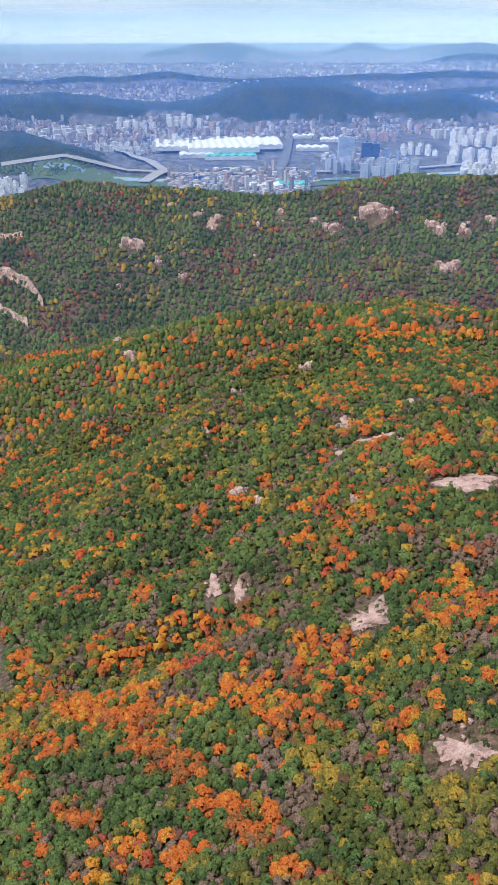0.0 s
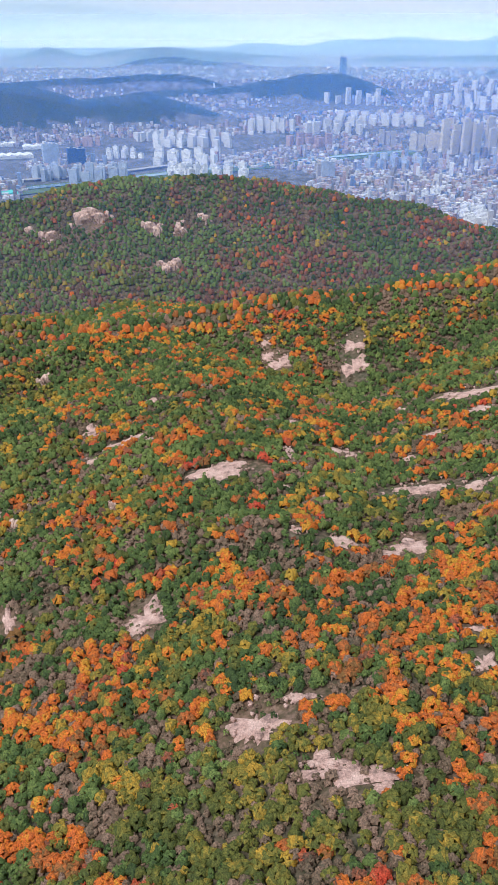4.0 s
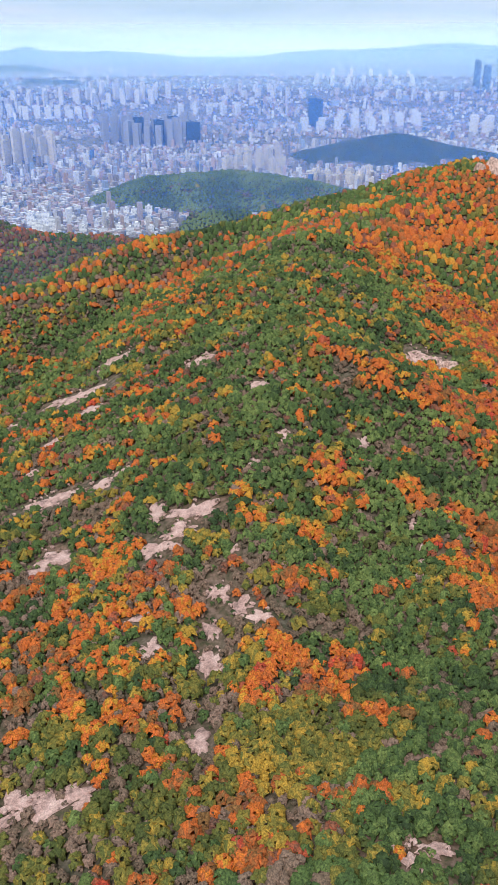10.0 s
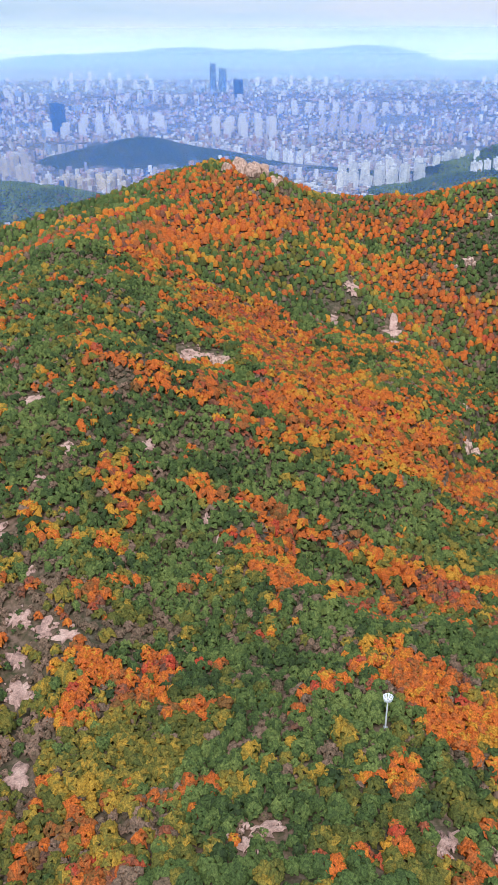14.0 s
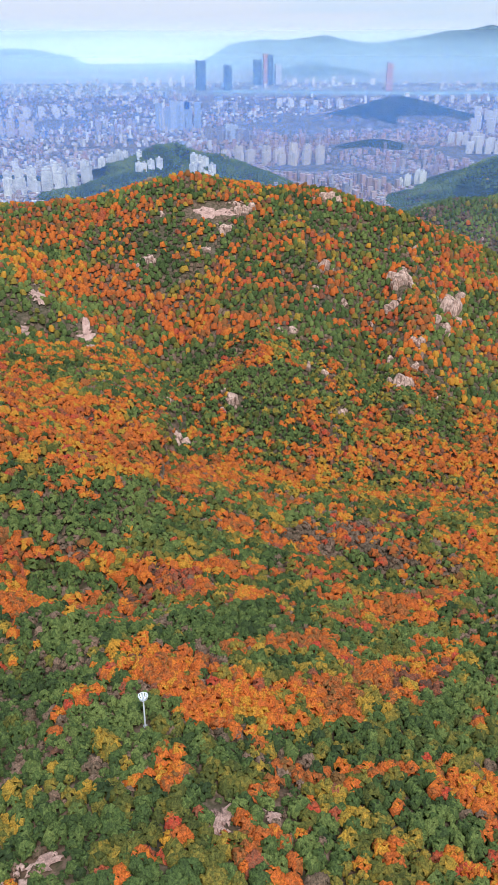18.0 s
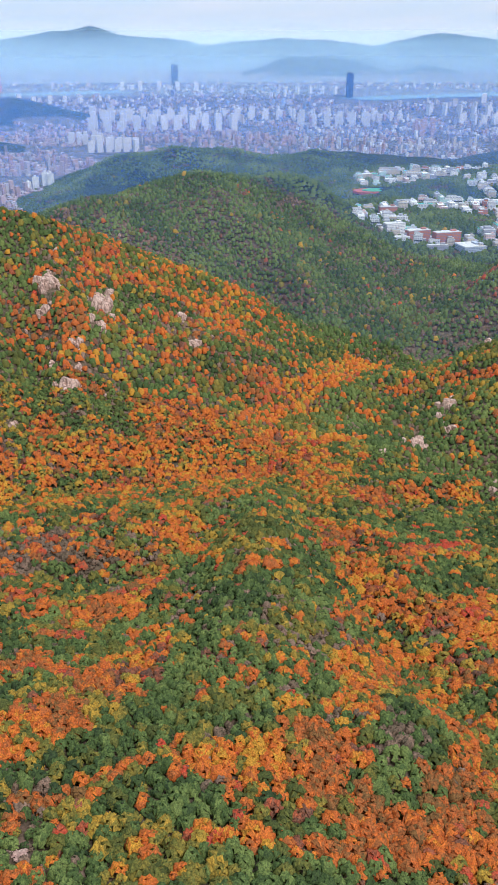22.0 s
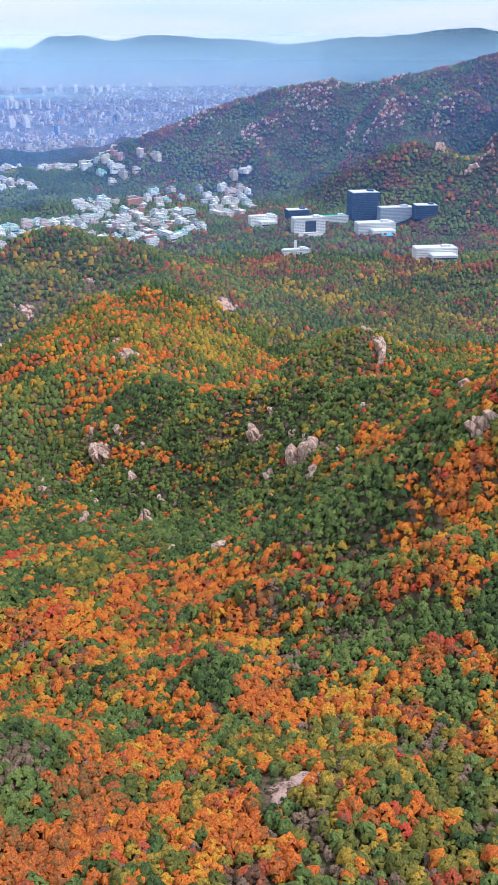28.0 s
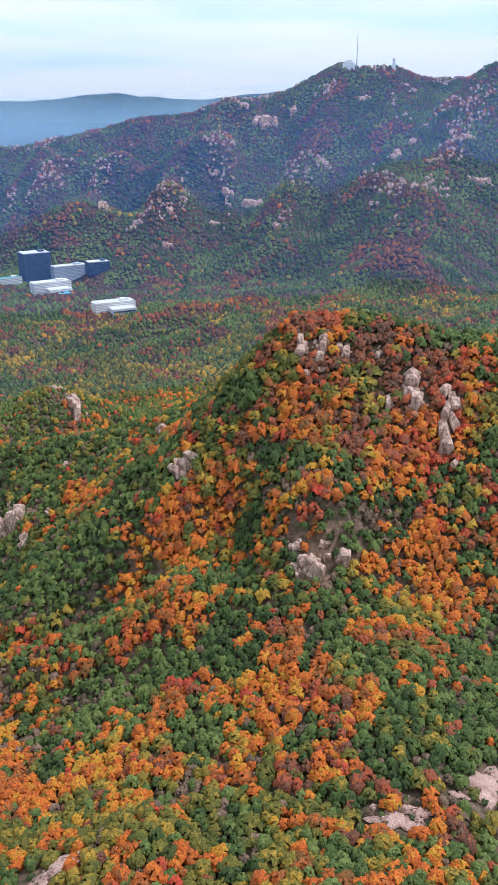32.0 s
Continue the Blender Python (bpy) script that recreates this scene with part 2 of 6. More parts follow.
CRESTS = [
    # the hill below the camera and its short spurs
    (0.42, 25, [(230, 120, 290), (190, 55, 300), (90, 50, 296), (70, 90, 288), (76, 175, 274), (74, 240, 258)]),
    (0.34, 40, [(70, 90, 288), (40, 150, 272), (25, 260, 258), (16, 430, 240), (11, 640, 223)]),
    (0.52, 14, [(100, 60, 294), (112, 150, 270), (115, 260, 236), (116, 370, 203), (117, 440, 178)]),
    (0.42, 20, [(140, 60, 292), (148, 150, 262), (150, 240, 226)]),
    (0.45, 20, [(190, 60, 300), (182, 150, 280), (176, 230, 280), (172, 285, 268)]),
    # the long ridge up to the summit, and its fall to the west
    (0.46, 18, [(-14, 700, 158), (-5.7, 720, 180), (2.4, 700, 209), (11, 640, 223), (23, 620, 252), (35, 620, 265),
                (42, 690, 284), (48, 720, 290), (53, 760, 310), (59.5, 800, 322), (62.7, 820, 322), (66.5, 830, 306),
                (69, 850, 293), (76, 860, 284)]),
    (0.42, 25, [(40, 180, 270), (50, 330, 285), (52, 520, 298), (56, 700, 308), (62.7, 820, 320)]),
    # the rocky hill across the valley
    (0.48, 15, [(69, 850, 290), (75, 860, 290), (79, 850, 304), (83, 850, 312), (90, 850, 304), (92, 830, 299), (96, 830, 286),
                (99.5, 840, 241), (103.5, 850, 194), (109.5, 870, 150), (113, 900, 125)]),
    (0.5, 12, [(90, 850, 304), (88, 700, 272), (89, 580, 240)]),
    (0.5, 12, [(96, 830, 287), (98, 720, 250), (99, 620, 214)]),
    # the ridge to the west
    (0.5, 20, [(-24, 1350, 190), (-16, 1350, 196), (-11.5, 1350, 213), (-5.3, 1350, 204), (-1.5, 1300, 203), (1.6, 1300, 199),
               (4.6, 1300, 207), (7.5, 1300, 225), (11.5, 1300, 236), (16.3, 1300, 230), (19.8, 1300, 225), (24.6, 1250, 223),
               (30.3, 1200, 207), (33.4, 1150, 202), (38.7, 1150, 197), (47, 1200, 150)]),
    # the green hill before the campus
    (0.42, 30, [(92, 1150, 190), (100.3, 1300, 230), (107.7, 1450, 230), (114.4, 1600, 194), (120.8, 1750, 105)]),
    (0.42, 20, [(107.7, 1450, 230), (112, 1250, 170), (115, 1050, 120)]),
    # the knob and the rocky ridge
    (1.1, 8, [(205, 330, 330), (186, 330, 347), (181.4, 330, 348), (176, 330, 354), (171.3, 330, 353)]),
    (0.72, 10, [(176, 335, 335), (168.2, 360, 322), (161.2, 425, 282), (152, 520, 232), (143.6, 560, 207), (138, 640, 190), (136.7, 750, 174)]),
    (0.42, 20, [(136.7, 750, 174), (138, 950, 172), (139.8, 1100, 171), (136.1, 1200, 182), (132.4, 1250, 200), (129.8, 1260, 188), (126.8, 1300, 100)]),
    (0.6, 12, [(153.4, 850, 171), (152, 900, 150)]),
    # the high mountain with the mast
    (0.55, 12, [(134, 2350, 150), (139, 2350, 230), (143.1, 2400, 291), (146.8, 2450, 338), (151.1, 2500, 350), (154.6, 2500, 356),
                (160.5, 2500, 415), (166, 2500, 453), (169.6, 2550, 483), (171.7, 2550, 519), (173.1, 2550, 553), (176.6, 2550, 556),
                (178.7, 2550, 529), (181.5, 2550, 520), (182.8, 2500, 553), (190, 2500, 560), (205, 2300, 540), (225, 2200, 480)]),
    (0.55, 14, [(154.6, 2500, 356), (154, 2300, 300), (156, 2000, 190)]),
    (0.55, 14, [(166, 2500, 453), (164, 2250, 360), (161, 2000, 250), (160, 1800, 170)]),
    (0.55, 14, [(173.1, 2550, 553), (172, 2300, 420), (170, 2050, 300), (169, 1850, 210)]),
    (0.55, 14, [(182.8, 2500, 553), (181, 2200, 420), (179, 1900, 290), (178, 1600, 200)]),
    # low wooded hills standing in the city
    (0.30, 60, [(35, 2200, 20), (41.9, 2300, 102), (47.1, 2300, 117), (52.7, 2300, 84), (57, 2300, 40)]),
    (0.28, 70, [(50, 3000, 30), (53, 3100, 90), (57.5, 3200, 126), (62, 3200, 83), (67, 3000, 54), (73, 2800, 60)]),
    (0.30, 50, [(75, 2450, 70), (78.6, 2450, 122), (80.4, 2550, 152), (82, 2600, 158), (84, 2600, 142), (86.5, 2550, 105), (89, 2500, 60)]),
    (0.30, 50, [(100, 2400, 85), (102.7, 2500, 142), (106, 2500, 158), (111.5, 2600, 138), (118.1, 2760, 132), (122.5, 2760, 118),
                (125.5, 2800, 110), (128.6, 3000, 140), (132.4, 2950, 135), (138, 2800, 165)]),
    (0.28, 60, [(-24, 2900, 140), (-15.8, 2900, 133), (-11.3, 2700, 95), (-8, 2650, 30)]),
    (0.22, 60, [(90, 5400, 40), (91.7, 5500, 59), (95.7, 5500, 162), (98.6, 5200, 111), (100, 5000, 30)]),
    (0.22, 60, [(91, 3600, 40), (94.7, 3700, 85), (97, 3600, 40)]),
    # far ranges
    (0.3, 60, [(-24, 4500, 141), (-15.4, 4500, 141), (-12.0, 4500, 149), (-8.6, 4500, 119), (-5.0, 4500, 90), (-2.1, 4500, 127), (-0.7, 4500, 179), (1.5, 4500, 204), (5.4, 4500, 199), (7.2, 4500, 166), (8.6, 4500, 128), (11.4, 4500, 155), (12.8, 4500, 161), (14.6, 4500, 119), (19, 4400, 20)]),
    (0.3, 60, [(13.3, 6000, 77), (16.7, 6000, 89), (20.2, 6000, 136), (22.7, 6000, 179), (24.9, 6000, 184), (26.6, 6000, 149), (28.1, 6000, 80), (29.9, 6000, -9)]),
    (0.5, 100, [(-24, 7000, 101), (-15.3, 7000, 101), (-13.3, 7000, 78), (-10.9, 7000, 113), (-8.5, 7000, 98), (-4.9, 7000, 146), (-3.2, 7000, 105), (-0.7, 7000, 83), (4.3, 7000, 102), (9.3, 7000, 123), (12.7, 7000, 163), (15.4, 7000, 146)]),
    (0.45, 100, [(3.6, 14000, 21), (5.3, 14000, 98), (6.7, 14000, 214), (8.0, 14000, 136), (9.2, 14000, 75), (10.5, 14000, 174), (12.5, 14000, 227), (15.2, 14000, 197), (22, 14000, 60)]),
    (0.45, 100, [(-5.6, 12000, 151), (-3.5, 12000, 215), (-1.0, 12000, 259), (0.8, 12000, 198), (2.9, 12000, 110)]),
    (0.45, 100, [(18.7, 20000, 199), (22.1, 20000, 250), (24.9, 20000, 281), (26.7, 20000, 246), (29.1, 20000, 333), (30.9, 20000, 299), (32.7, 20000, 276), (34.4, 20000, 461), (35.8, 20000, 318), (38.6, 20000, 241), (43.0, 20000, 187)]),
    (0.36, 60, [(13.6, 11500, 224), (16.9, 11500, 170), (18.9, 11500, 136), (22, 11500, -111)]),
    (0.36, 60, [(26.3, 12500, 104), (28.8, 12500, 173), (31.6, 12500, 151), (34.4, 12500, 171), (35.9, 12500, 102)]),
    (0.36, 60, [(33.1, 9000, 22), (34.5, 9000, 105), (37.3, 9000, 89), (38, 9000, 15)]),
    (0.5, 100, [(49.6, 20000, 248), (54.8, 20000, 286), (59.0, 20000, 372), (62.6, 20000, 303), (66.8, 20000, 279), (70.9, 20000, 365), (74.9, 20000, 320)]),
    (0.5, 100, [(85.8, 19000, 522), (88.6, 19000, 594), (91.1, 19000, 666), (93.2, 19000, 560), (95.3, 19000, 590), (97.0, 19000, 693), (99.8, 19000, 761), (101.1, 19000, 862), (102.9, 19000, 737), (104.9, 19000, 682), (106.9, 19000, 628)]),
    (0.5, 100, [(104.9, 20000, 652), (108.2, 20000, 545), (111.7, 20000, 568), (115.9, 20000, 634), (118.7, 20000, 491), (122.2, 20000, 676), (125.0, 20000, 631), (127.7, 20000, 543), (130.8, 20000, 541)]),
    (0.7, 60, [(110.9, 13000, 139), (113.1, 13000, 285), (115.2, 13000, 299), (117.7, 13000, 248), (119.1, 13000, 152)]),
    (0.7, 60, [(120.5, 13000, 139), (121.9, 13000, 226), (123.7, 13000, 140)]),
    (0.36, 60, [(89.3, 12500, 214), (90.4, 12500, 333), (92.1, 12500, 227)]),
    (0.5, 100, [(133.6, 20000, 748), (137.0, 20000, 675), (140.4, 20000, 785), (143.2, 20000, 709), (146.7, 20000, 620), (149.5, 20000, 674), (152.3, 20000, 704), (155.1, 20000, 745), (157.7, 20000, 827), (159.7, 20000, 802)]),
    (0.5, 100, [(158.8, 20000, 837), (162.4, 20000, 755), (166.0, 20000, 833), (169.6, 20000, 944), (185, 20000, 700)]),
]
MOUNTAIN = next(c for c in CRESTS if c[2][0] == (134, 2350, 150))
FLOORS = [
    (0.30, 60, [(60, 430, 272), (68, 370, 258), (78, 330, 236), (90, 350, 212), (104, 400, 186), (117, 480, 158), (118, 900, 100), (121, 1500, 85), (124, 1900, 95)]),
    (0.30, 50, [(168, 240, 245), (156, 330, 192), (146, 420, 150), (133, 480, 142), (118, 560, 138)]),
    (0.05, 60, [(121, 1700, 92), (130, 1700, 100), (140, 1700, 104), (150, 1700, 108), (160, 1600, 105), (172, 1500, 120), (185, 1300, 160)]),
    (0.14, 120, [(121, 2000, 104), (124, 2300, 128), (131, 2400, 138), (139, 2300, 132)]),
    (0.25, 60, [(-20, 950, 60), (0, 1000, 80), (20, 950, 115), (35, 900, 150)]),
]


# folds of the slopes: spurs and, with a minus, hollows: lift in the middle, half width, then (bearing, distance) along each
FOLDS_A = [
    (16, 26, [(8.7, 610), (4.6, 572), (-0.5, 547), (-3.2, 481), (-6.5, 431), (-10.8, 385)]),
    (-16, 24, [(4.2, 635), (-0, 613), (-5.2, 579), (-11.3, 554), (-14.4, 526)]),
    (-8, 24, [(9.7, 464), (4.5, 400), (-0.5, 351), (-6.7, 318), (-11.6, 297)]), (-14, 16, [(4, 266), (-4.8, 257), (-11.8, 248), (-17.2, 248)]),
    (-5, 10, [(45.4, 245), (44.8, 211), (43.6, 183), (43.4, 154)]), (7, 14, [(13.2, 283), (20, 272), (27.8, 264)]),
    (11, 22, [(52.2, 418), (56.3, 396), (59.8, 379), (63.3, 351), (66.3, 319)]), (-8, 20, [(55.3, 468), (60.3, 447), (65.3, 409)]),
]
FOLDS_B = [
    (11, 16, [(61.6, 306), (64.8, 271), (66.8, 241), (69.8, 221), (74.5, 214)]), (-12, 22, [(67.5, 303), (71.4, 262), (77.1, 235), (82.2, 240)]),
    (-9, 26, [(62.9, 628), (67, 545), (72.1, 423), (77.4, 401)]), (9, 20, [(69.1, 729), (71.6, 672), (75.4, 635), (77, 475)]),
    (-14, 18, [(94, 829), (93.9, 723), (95.5, 641), (94.6, 541), (93.8, 497)]), (-11, 18, [(87.5, 787), (88.4, 646), (90.9, 558), (90, 517)]),
    (11, 16, [(96.7, 771), (98.1, 670), (97.2, 596), (98.9, 530)]), (-11, 18, [(80.7, 774), (82, 672), (79.8, 526)]),
    (-9, 16, [(102.7, 717), (101.8, 598), (102.3, 554)]),
]
FOLDS_C = [
    (7, 22, [(75, 232), (79.4, 227), (84, 240), (90.2, 244)]), (14, 22, [(112.6, 460), (111.3, 342), (110.3, 242), (108.7, 178)]),
    (-14, 20, [(91.1, 336), (99.7, 321), (105.7, 344), (110.4, 440)]),
    (-14, 20, [(132.2, 199), (126.4, 232), (121.1, 291), (117.6, 364), (114.4, 493)]), (9, 18, [(126.1, 193), (124.4, 170)]),
    (12, 34, [(108, 1423), (111.2, 1256), (114.4, 1086), (116.5, 939)]), (-14, 34, [(106.6, 1292), (110.5, 1231), (113.2, 1069), (117.4, 877)]),
    (-16, 36, [(112.8, 1476), (115.5, 1412), (119.1, 1323), (121.8, 1340)]), (11, 34, [(114.7, 1470), (117, 1417), (120.7, 1276)]),
]
FOLDS_D = [
    (19, 20, [(118.1, 735), (121.1, 800), (125.7, 856), (130.2, 829), (133.1, 843)]),
    (-16, 22, [(119.1, 913), (123.3, 990), (127.4, 1052), (129.8, 1069)]),
    (11, 16, [(117.6, 513), (122, 513), (128.2, 558), (133.3, 603), (136.7, 584)]),
    (-11, 16, [(119.4, 532), (126.4, 613), (131.6, 686), (134.9, 675)]), (14, 26, [(126.6, 1113), (129.8, 1131), (133, 1117), (136.3, 816)]),
    (14, 16, [(139, 278), (146.2, 269), (153.8, 261), (161, 253), (166.9, 248)]), (-11, 14, [(147.2, 286), (155.5, 272), (159.9, 268), (165.1, 272)]),
    (8, 13, [(142.7, 231), (142.5, 206)]), (7, 20, [(150.2, 161), (157.7, 151), (163.2, 143)]),
]
FOLDS_E = [
    (15, 20, [(175.5, 281), (173.2, 262), (172.1, 250)]), (-11, 14, [(164.5, 288), (165.8, 266), (167.2, 244)]),
    (-8, 16, [(179.8, 276), (178.5, 255), (176.3, 227)]), (16, 40, [(158.9, 1236), (162.9, 1266), (167.7, 1345)]),
    (18, 34, [(155, 1323), (158.9, 1350), (163.7, 1389), (169.2, 1536)]), (-19, 36, [(156.9, 1287), (160.9, 1313), (165.7, 1361)]),
    (38, 60, [(166.7, 2433), (164.7, 2138), (162.1, 2021), (161.8, 1910)]), (38, 60, [(179.4, 2394), (177.6, 2164), (176, 1981), (177.7, 1720)]),
    (30, 55, [(159.8, 2442), (157.8, 2147), (157.3, 1949)]), (-42, 58, [(170.3, 2452), (169, 2156), (166.4, 1933), (166.1, 1748)]),
]
FOLDS_F = [
    (-30, 48, [(174.5, 2442), (173.7, 2121), (171.3, 1957), (167.6, 1776)]), (-30, 50, [(163.1, 2452), (160.4, 2164), (159.6, 1902)]),
    (26, 60, [(150.4, 2452), (148.2, 2337), (144.1, 2253), (141.1, 2191)]), (-26, 55, [(152.5, 2482), (151.1, 2290), (147.4, 2121), (144.4, 2104)]),
    (26, 55, [(157.5, 2403), (155.5, 2182), (151.9, 2173), (150.5, 2045)]),
]
FOLDS = FOLDS_A + FOLDS_B + FOLDS_C + FOLDS_D + FOLDS_E + FOLDS_F


def hash2(i, j, seed):
    v = (i * 374761393 + j * 668265263 + seed * 974711) & 0x7FFFFFFF
    v = ((v ^ (v >> 13)) * 1274126177) & 0x7FFFFFFF
    return ((v ^ (v >> 16)) & 0xFFFF) / 65535.0


def grain(x, y, size, seed=0):
    """Smooth noise from 0 to 1 with lumps of that size in metres."""
    u, v = np.asarray(x) / size, np.asarray(y) / size
    i, j = np.floor(u).astype(np.int64), np.floor(v).astype(np.int64)
    u, v = u - i, v - j
    u, v = u * u * (3 - 2 * u), v * v * (3 - 2 * v)
    a, b = hash2(i, j, seed), hash2(i + 1, j, seed)
    c, d = hash2(i, j + 1, seed), hash2(i + 1, j + 1, seed)
    return (a * (1 - u) + b * u) * (1 - v) + (c * (1 - u) + d * u) * v


def along(x, y, line):
    """Distance from a line of the plan, and the line's height there."""
    best, high = np.full(x.shape, 1e9), np.zeros(x.shape)
    pts = [(*spot(b, r), z) for b, r, z in line]
    for (ax, ay, az), (bx, by, bz) in zip(pts, pts[1:]):
        dx, dy = bx - ax, by - ay
        t = np.clip(((x - ax) * dx + (y - ay) * dy) / (dx * dx + dy * dy), 0, 1)
        d = np.hypot(x - ax - t * dx, y - ay - t * dy)
        near = d < best
        best, high = np.where(near, d, best), np.where(near, az + t * (bz - az), high)
    return best, high


def height(x, y):
    """Height of the bare ground."""
    x, y = np.asarray(x, float), np.asarray(y, float)
    r = np.hypot(x, y)
    k = 5.0 + np.clip(r - 600, 0, 3000) * 0.004
    top = np.full(x.shape, 22.0)
    acc = np.exp((top - top) / k)
    for lines in (FLOORS, CRESTS):
        for slope, blunt, line in lines:
            # only where the line can still rise above the plain
            reach = max(z for b, q, z in line) / slope + 2 * blunt
            px, py = zip(*(spot(b, q) for b, q, z in line))
            on = (x > min(px) - reach) & (x < max(px) + reach) & (y > min(py) - reach) & (y < max(py) + reach)
            if not on.any():
                continue
            d, z = along(x[on], y[on], line)
            h = z - slope * (np.sqrt(d * d + blunt * blunt) - blunt)
            m = np.maximum(top[on], h)
            acc[on] = acc[on] * np.exp((top[on] - m) / k[on]) + np.exp((h - m) / k[on])
            top[on] = m
    h = top + k * np.log(acc)
    for lift, wide, line in FOLDS:
        px, py = zip(*(spot(b, q) for b, q in line))
        on = (x > min(px) - 2.5 * wide) & (x < max(px) + 2.5 * wide) & (y > min(py) - 2.5 * wide) & (y < max(py) + 2.5 * wide)
        if on.any():
            last = len(line) - 1
            d, share = along(x[on], y[on], [(b, q, 0.35 if i in (0, last) and last > 1 else 1.0) for i, (b, q) in enumerate(line)])
            h[on] += lift * share * np.exp(-(d / wide) ** 2)
    rise = np.clip((h - 60) / 60, 0, 1)
    rough = (grain(x, y, 130, 1) - 0.5) * 16 + (grain(x, y, 47, 2) - 0.5) * 9 + (grain(x, y, 17, 3) - 0.5) * 3.0
    # ravines in the high mountain
    d = np.full(x.shape, 9e3)
    on = (r > 1450) & (r < 3300) & (x > 300)
    if on.any():
        d[on] = along(x[on], y[on], MOUNTAIN[2])[0]
    high = np.clip((r - 1500) / 300, 0, 1) * np.clip((3200 - r) / 300, 0, 1) * np.clip(d / 220, 0.05, 1) * np.clip((h - 120) / 80, 0, 1)
    cut = np.abs(grain(x, y, 280, 5) - 0.5) * 190 + np.abs(grain(x, y, 110, 6) - 0.5) * 130 - 65
    h = h - cut * high * (x > 500)
    # broken crests of the far ranges
    h = h + np.clip((r - 5500) / 2000, 0, 1) * np.clip((h - 70) / 160, 0, 1) * ((grain(x, y, 1500, 8) - 0.5) * 150 + (grain(x, y, 480, 9) - 0.5) * 80)
    return h - 3.5 + rough * rise * np.clip(r / 800, 0.4, 1.0)


REACH = 2600.0


def shrink(r):
    """Beyond REACH the distance is drawn in, so that all of it lies within five kilometres; sizes shrink alike."""
    far = REACH + 2200 * (1 - np.exp(-(r - REACH) / 3300))
    return np.where(r < REACH, 1.0, far / np.maximum(r, 1.0))


def drawn_in(x, y, z):
    s = shrink(np.hypot(x, y))
    return x * s, y * s, EYE[2] + (z - EYE[2]) * s


def mesh_of(name, verts, faces, mats, smooth=False, tone=None, slots=None):
    """A mesh from arrays of points and of triangles or quads."""
    me = bpy.data.meshes.new(name)
    verts, faces = np.ascontiguousarray(verts, np.float32), np.ascontiguousarray(faces, np.int32)
    n = faces.shape[1]
    me.vertices.add(len(verts))
    me.vertices.foreach_set("co", verts.ravel())
    me.loops.add(faces.size)
    me.loops.foreach_set("vertex_index", faces.ravel())
    me.polygons.add(len(faces))
    me.polygons.foreach_set("loop_start", np.arange(0, faces.size, n, dtype=np.int32))
    me.polygons.foreach_set("use_smooth", np.full(len(faces), smooth, dtype=bool))
    for m in (mats if isinstance(mats, (list, tuple)) else [mats]):
        me.materials.append(m)
    if slots is not None:
        me.polygons.foreach_set("material_index", np.ascontiguousarray(slots, np.int32))
    me.update(calc_edges=True)
    if tone is not None:
        at = me.attributes.new("tone", "FLOAT", "FACE")
        at.data.foreach_set("value", np.ascontiguousarray(tone, np.float32))
    return me


GRID_B = np.concatenate([np.arange(-24, 192, 0.45), np.arange(192, 336, 4.0)])
GRID_R = np.concatenate([[0.0, 30, 60], np.geomspace(75, 2600, 170), np.geomspace(2650, 24000, 70)])


def grid_heights():
    B, R = np.meshgrid(np.radians(GRID_B), GRID_R, indexing="ij")
    return height(R * np.sin(B), R * np.cos(B))


GRID_Z = grid_heights()


def surface(x, y):
    """Height of the ground sheet itself, between its corners."""
    x, y = np.asarray(x, float), np.asarray(y, float)
    b = (np.degrees(np.arctan2(x, y)) + 24) % 360 - 24
    i = np.clip(np.searchsorted(GRID_B, b, "right") - 1, 0, len(GRID_B) - 2)
    r = np.hypot(x, y)
    j = np.clip(np.searchsorted(GRID_R, r, "right") - 1, 0, len(GRID_R) - 2)
    u = np.clip((b - GRID_B[i]) / (GRID_B[i + 1] - GRID_B[i]), 0, 1)
    v = np.clip((r - GRID_R[j]) / (GRID_R[j + 1] - GRID_R[j]), 0, 1)
    return (GRID_Z[i, j] * (1 - u) + GRID_Z[i + 1, j] * u) * (1 - v) + (GRID_Z[i, j + 1] * (1 - u) + GRID_Z[i + 1, j + 1] * u) * v


def build_ground():
    B, R = np.meshgrid(np.radians(GRID_B), GRID_R, indexing="ij")
    x, y = R * np.sin(B), R * np.cos(B)
    z = GRID_Z
    deg = np.degrees(B)
    built = np.clip((52 - z) / 8 + 0.5, 0, 1) * np.clip((R - 1850) / 60, 0, 1) * (deg < 150) * ((grain(x, y, 350, 32) <= 0.72) | (R > 2600))
    warm = np.clip((deg - 128) / 14, 0, 1) * np.clip((R - 1300) / 200, 0, 1) * np.clip((4000 - R) / 500, 0, 1)
    away = R.ravel()
    x, y, z = drawn_in(x, y, z)
    nb, nr = B.shape
    i, j = np.meshgrid(np.arange(nb), np.arange(nr - 1), indexing="ij")
    k = (i + 1) % nb
    faces = np.stack([i * nr + j, k * nr + j, k * nr + j + 1, i * nr + j + 1], -1).reshape(-1, 4)[:, ::-1]
    ob = new("ground", mesh_of("ground", np.stack([x, y, z], -1).reshape(-1, 3), faces, FLOOR, True))
    for name, values in (("away", away), ("warm", warm.ravel()), ("built", built.ravel())):
        at = ob.data.attributes.new(name, "FLOAT", "POINT")
        at.data.foreach_set("value", np.ascontiguousarray(values, np.float32))
    return tagged(ob, "wooded mountain ground with brown leaf litter", "ground", kind="structure")


build_ground()


